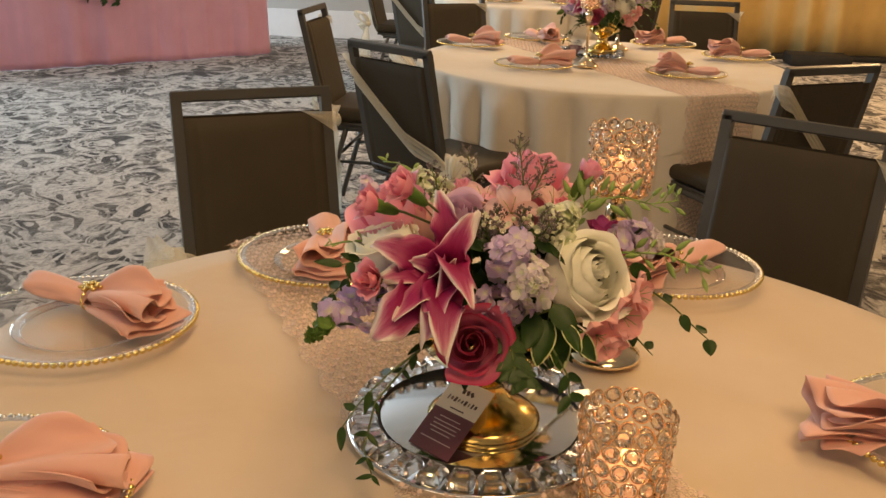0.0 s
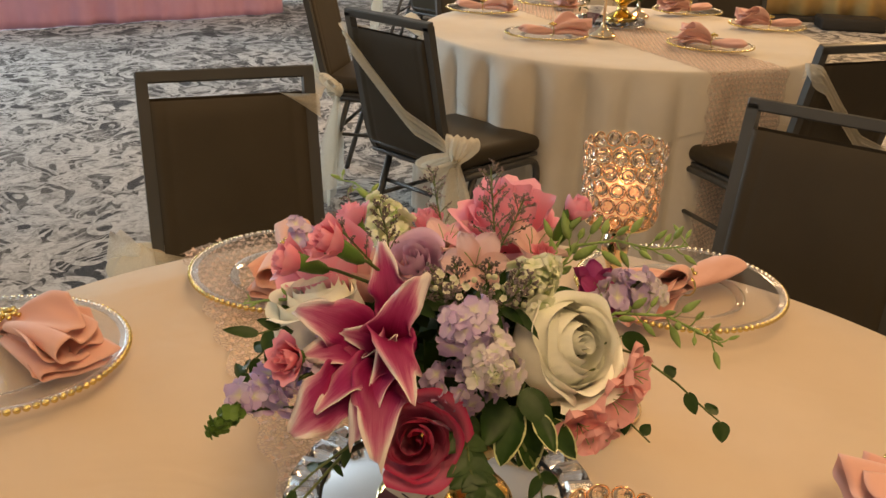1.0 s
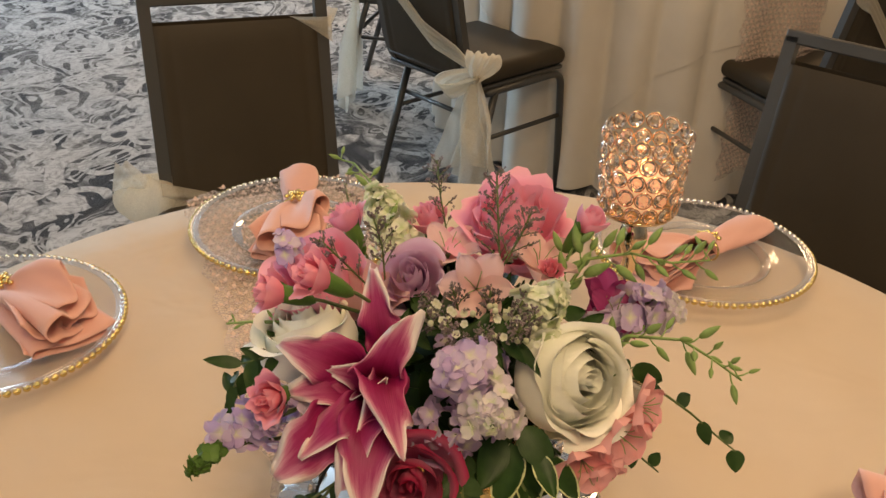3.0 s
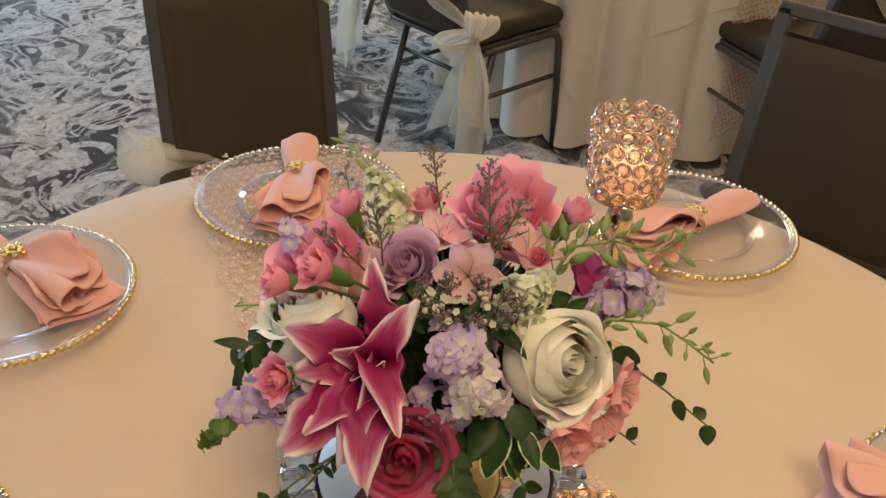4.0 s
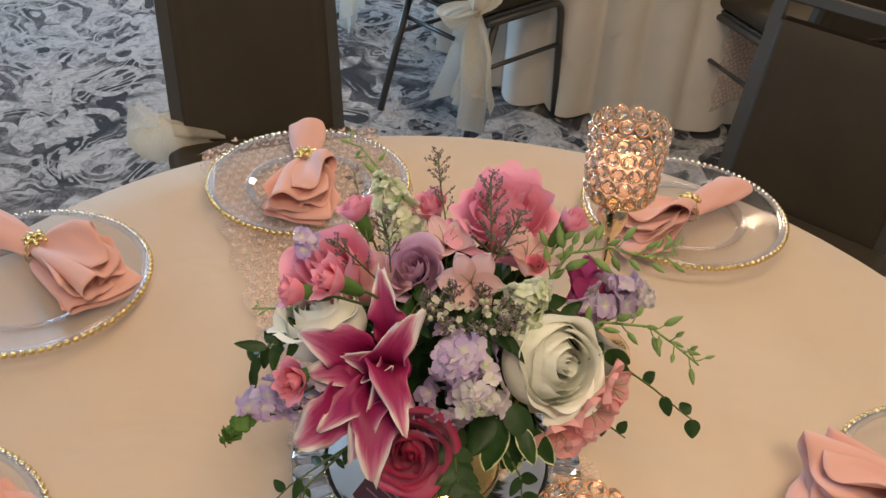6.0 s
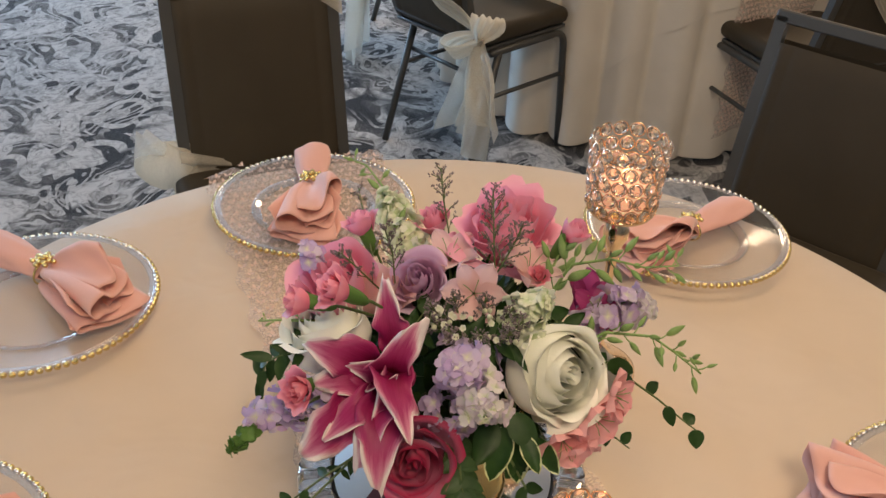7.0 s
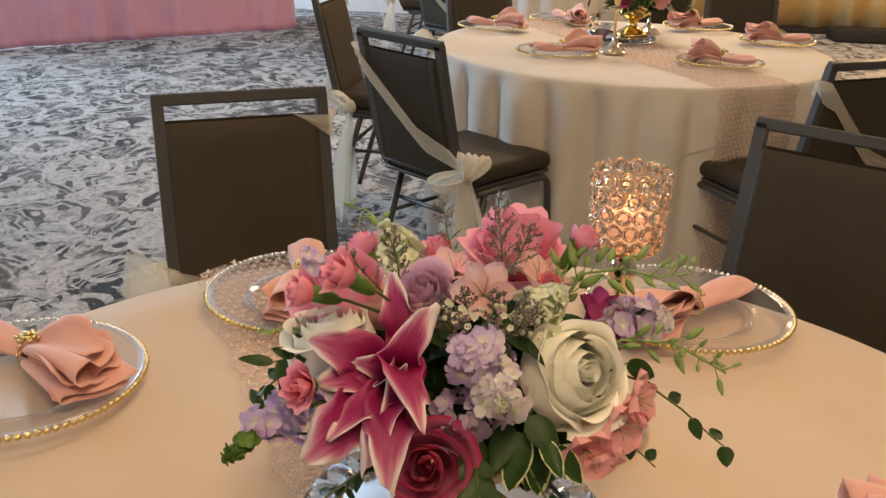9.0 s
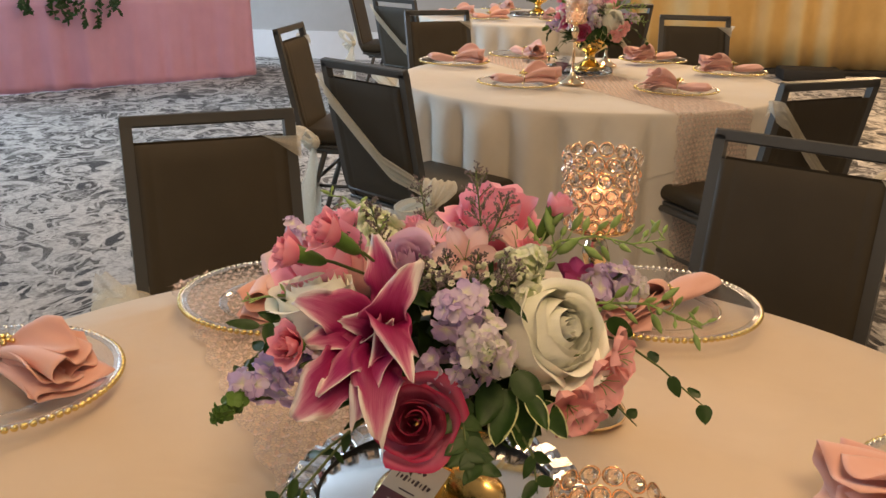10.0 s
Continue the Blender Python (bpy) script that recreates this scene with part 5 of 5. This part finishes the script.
# ---- mirror tray, card and candles ----
def tray_master():
    tray = thing("mirror_tray", (0.108, 1.130, TOP + 0.001), 0, "round mirror tray ringed with clear crystal blocks", "tray", "mirror trays")
    part("base", lathe(bmesh.new(), [(0.001, 0.0), (0.156, 0.0), (0.159, 0.002), (0.159, 0.006), (0.156, 0.008), (0.001, 0.008)], 72), SILVER, tray)
    part("mirror", lathe(bmesh.new(), [(0.001, 0.0165), (0.1185, 0.0165), (0.1205, 0.015), (0.1205, 0.0085), (0.001, 0.0085)], 72), MIRROR, tray)
    part("mirror_edge", lathe(bmesh.new(), [(0.1207, 0.0085), (0.1222, 0.0085), (0.1222, 0.0175), (0.1207, 0.0175), (0.1207, 0.0085)], 72), DARK, tray)
    n = 27
    block = bmesh.new()
    box(block, 0.0295, 0.036, 0.012, pose(0, 0, 0.006), 0.0035, 1)
    for v in block.verts:
        if v.co.z > 0.006:
            v.co.x *= 0.72
            v.co.y *= 0.80
            v.co.z += 0.003
        v.co.x *= 1 + 2.4 * v.co.y
    block = mesh_of("crystal_block", block, BLOCK, False)
    for k in range(n):
        a = 2 * math.pi * k / n
        part("crystal_block", block, None, tray, at=Matrix.Rotation(a, 4, "Z") @ pose(0, 0.1395, 0.0085))
    return tray


tray0 = tray_master()

card = thing("florist_card", (0.029, 1.054, 0.7845), 0, "cream and maroon florist card leaning on a gold bowl", "card")
cx, cy = Vector((0.050, -0.041, 0)).normalized(), Vector((0.066, 0.040, 0.052)).normalized()
cy = (cy - cx * cy.dot(cx)).normalized()
cm = Matrix.Translation((0, 0, 0)) @ Matrix((cx, cy, cx.cross(cy))).transposed().to_4x4()
CW, CH = 0.060, 0.094
part("lower_half", box(bmesh.new(), CW, CH * 0.56, 0.0008, cm @ pose(CW / 2, CH * 0.28, 0), 0.0002, 1), M_MAROON, card, "maroon printed half", smooth=False)
part("upper_half", box(bmesh.new(), CW, CH * 0.44, 0.0008, cm @ pose(CW / 2, CH * 0.78, 0), 0.0002, 1), M_CREAM, card, "cream printed half", smooth=False)
part("printed_flourish", box(bmesh.new(), 0.020, 0.0014, 0.0004, cm @ pose(CW * 0.5, CH * 0.61, 0.0006)), M_INK, card, smooth=False)
for k in range(9):
    part("printed_mark", box(bmesh.new(), 0.0013 + 0.0008 * (k % 3), 0.0062 if k in (0, 2, 5, 7) else 0.0040, 0.0004, cm @ pose(CW * 0.5 + (k - 4) * 0.0050, CH * 0.73, 0.0006, 0, 0, -8)), M_INK, card, smooth=False)
for k, x in enumerate((-0.006, 0.0, 0.006)):
    part("printed_mark", box(bmesh.new(), 0.004, 0.006, 0.0004, cm @ pose(CW * 0.5 + x, CH * 0.86, 0.0006, 0, 0, 20 * k)), M_INK, card, smooth=False)
for k, (y, w) in enumerate(((0.47, 0.030), (0.41, 0.040), (0.36, 0.034), (0.31, 0.038), (0.26, 0.028), (0.16, 0.044))):
    part("printed_line", box(bmesh.new(), w, 0.0011, 0.0004, cm @ pose(CW * 0.5, CH * y, 0.0006)), M_PALEINK, card, smooth=False)


def crystal_meshes():
    c = bmesh.new()
    rings = [[c.verts.new((0.0084 * k * math.cos(a), 0.0084 * k * math.sin(a), z)) for a in (2 * math.pi * j / 8 + off for j in range(8))]
             for k, z, off in ((0.45, -0.0042, 0.0), (1.0, -0.0008, 0.39), (1.0, 0.0008, 0.39), (0.5, 0.0042, 0.0))]
    for a, b in zip(rings, rings[1:]):
        for k in range(8):
            c.faces.new((a[k], a[(k + 1) % 8], b[(k + 1) % 8], b[k]))
    c.faces.new(rings[0][::-1])
    c.faces.new(rings[-1])
    r = bmesh.new()
    grid(r, 16, 6, lambda u, v: Vector(((0.0095 + 0.0009 * math.cos(6.2832 * v)) * math.cos(6.2832 * u), (0.0095 + 0.0009 * math.cos(6.2832 * v)) * math.sin(6.2832 * u), 0.0009 * math.sin(6.2832 * v))), True)
    return mesh_of("crystal", c, CRYSTAL, False), mesh_of("wire_ring", r, ROSEGOLD)


CRYSTAL_MESH, RING_MESH = crystal_meshes()


def candle_holder(at, stem, label, k=1.0):
    """A crystal cup on a stem of that height, or on a low foot."""
    ob = thing("candle_holder", at, 0, label, "candle holder", "crystal candle holders")
    if stem > 0.1:
        prof = [(0.001, 0), (0.050, 0), (0.053, 0.003), (0.052, 0.007), (0.044, 0.012), (0.030, 0.020), (0.016, 0.032), (0.0075, 0.048), (0.0062, 0.065), (0.0058, stem - 0.075),
                (0.008, stem - 0.066), (0.0062, stem - 0.058), (0.009, stem - 0.050), (0.0145, stem - 0.036), (0.0155, stem - 0.028), (0.012, stem - 0.016), (0.008, stem - 0.010), (0.022, stem - 0.004), (0.037, stem), (0.037, stem + 0.003), (0.001, stem + 0.003)]
    else:
        prof = [(0.001, 0), (0.042, 0), (0.044, 0.003), (0.043, stem - 0.002), (0.040, stem), (0.040, stem + 0.003), (0.001, stem + 0.003)]
    part("foot", lathe(bmesh.new(), prof, 40), CHAMPAGNE, ob, "polished gold metal stem and foot" if stem > 0.1 else "polished gold metal foot")
    cup = part("cup_base", lathe(bmesh.new(), [(0.001, stem + 0.003), (0.041 * k, stem + 0.003), (0.042 * k, stem + 0.006), (0.001, stem + 0.006)], 32), GOLD, ob)
    n = 14
    for row in range(5):
        z = stem + (0.0125 + row * 0.0200) * k
        r = (0.0425 + 0.0011 * row) * k
        for j in range(n):
            a = 2 * math.pi * (j + 0.5 * (row % 2)) / n
            m = Matrix.Rotation(a, 4, "Z") @ Matrix.Translation((r, 0, z)) @ Matrix.Rotation(math.pi / 2, 4, "Y") @ Matrix.Scale(k, 4)
            part("crystal", CRYSTAL_MESH, None, cup, at=m)
            part("wire_ring", RING_MESH, None, cup, at=m)
    candle = part("candle", lathe(bmesh.new(), [(0.001, stem + 0.0065), (0.026, stem + 0.0065), (0.027, stem + 0.010), (0.027, stem + 0.040), (0.0255, stem + 0.042), (0.022, stem + 0.039), (0.001, stem + 0.038)], 28), WAX, ob, "lit votive candle")
    part("flame", lathe(bmesh.new(), [(0.0005, stem + 0.041), (0.0032, stem + 0.045), (0.0036, stem + 0.049), (0.002, stem + 0.056), (0.0003, stem + 0.062)], 10), FLAME, candle)
    return ob


tall0 = candle_holder((0.276, 1.346, TOP + 0.001), 0.238, "tall gold candle holder with a crystal bead cup, lit", 0.9)
low0 = candle_holder((0.258, 0.985, TOP + 0.001), 0.012, "low crystal bead candle cup on a gold foot, lit")

# the same setting on the tables behind
for (tx, ty), spin in (((0.515, 4.46), -18), ((0.42, 7.62), 120)):
    copy_thing(tray0, pose(tx, ty, TOP + 0.0065))
    copy_thing(piece, pose(tx + 0.055, ty + 0.01, TOP + 0.0235, 0, 0, spin))
copy_thing(tall0, pose(0.470, 4.11, TOP + 0.0065))
copy_thing(tall0, pose(0.665, 4.70, TOP + 0.0065))
far_card = copy_thing(card, pose(0.40, 4.37, TOP + 0.026, 0, 0, 10))


# ---- head table with greenery ----
HA, HB = Vector((-3.906, 7.866, 0)), Vector((-2.165, 9.40, 0))
hd = (HB - HA).normalized()
hn = Vector((-hd.y, hd.x, 0))
head_table = thing("head_table", (0, 0, 0), 0, "long head table with a floor-length pink satin skirt", "table")
start, depth, height = HA - hd * 1.6, 0.75, 0.76
run = (HB - start).length
total = run + depth


def skirt(u, v):
    s = u * total
    pleat = 0.028 * math.sin(s * 13 + 2.5 * math.sin(s * 3.1)) + 0.010 * math.sin(s * 29 + 3 * math.sin(s * 2)) + 0.004 * math.sin(s * 60)
    flare = 1.0 - 0.75 * v
    if s < run - 0.05:
        p, out = start + hd * s, -hn
    elif s < run + 0.05:
        a = (s - run + 0.05) / 0.1 * math.pi / 2
        p = start + hd * (run - 0.05) + hn * 0.05 + (-hn * math.cos(a) + hd * math.sin(a)) * 0.05
        out = -hn * math.cos(a) + hd * math.sin(a)
    else:
        p, out = HB + hn * (s - run), hd
    p = p + out * (pleat + 0.045) * flare
    return Vector((p.x, p.y, 0.008 + (height - 0.008) * v))


thick(part("skirt", grid(bmesh.new(), 340, 12, skirt), SATIN, head_table, "pink satin skirt in soft vertical folds"), 0.003)
bm = bmesh.new()
mid = start + hd * run / 2 + hn * depth / 2
box(bm, run, depth, 0.03, Matrix.Translation((mid.x, mid.y, height - 0.011)) @ Matrix.Rotation(math.atan2(hd.y, hd.x), 4, "Z"), 0.008)
part("tabletop", bm, SATIN, head_table)
for s in (0.15, run - 0.15):
    for dd in (0.12, depth - 0.1):
        q = start + hd * s + hn * dd
        part("leg", tube(bmesh.new(), [(q.x, q.y, 0), (q.x, q.y, height - 0.03)], 0.016), FRAME, head_table)

garland = thing("garland", (0, 0, 0), 0, "leafy green garland trailing over the edge of a pink table", "garland")
rg = random.Random(12)
g0 = HA + hd * 0.66
for k in range(16):
    s = rg.uniform(-0.42, 0.42)
    ln = rg.uniform(0.08, 0.26)
    top = g0 + hd * s - hn * 0.065 + Vector((0, 0, height + 0.02))
    pts = [top + hn * 0.12, top, top + Vector((rg.uniform(-0.04, 0.04), 0, -ln * 0.5)) - hn * 0.02, top + Vector((rg.uniform(-0.08, 0.08), 0, -ln)) - hn * 0.015]
    stem = part("trail", tube(bmesh.new(), pts, 0.002, 5), M_STEM, garland)
    bm = bmesh.new()
    for j in range(14):
        f = j / 13 * 3
        i = min(int(f), 2)
        p = pts[i].lerp(pts[i + 1], f - i)
        d = Vector((rg.uniform(-1, 1), rg.uniform(-1, 0.2), rg.uniform(-1, 0.5)))
        petal(bm, aim(p, d, -hn + Vector((rg.uniform(-0.4, 0.4), 0, 0.5))), rg.uniform(0.04, 0.07), rg.uniform(0.022, 0.035), 0.1, -0.15, 0, 0.7, 3, 4)
    tagged(part("foliage", bm, M_EUC if k % 3 else M_LEAF, stem), kind="stuff")
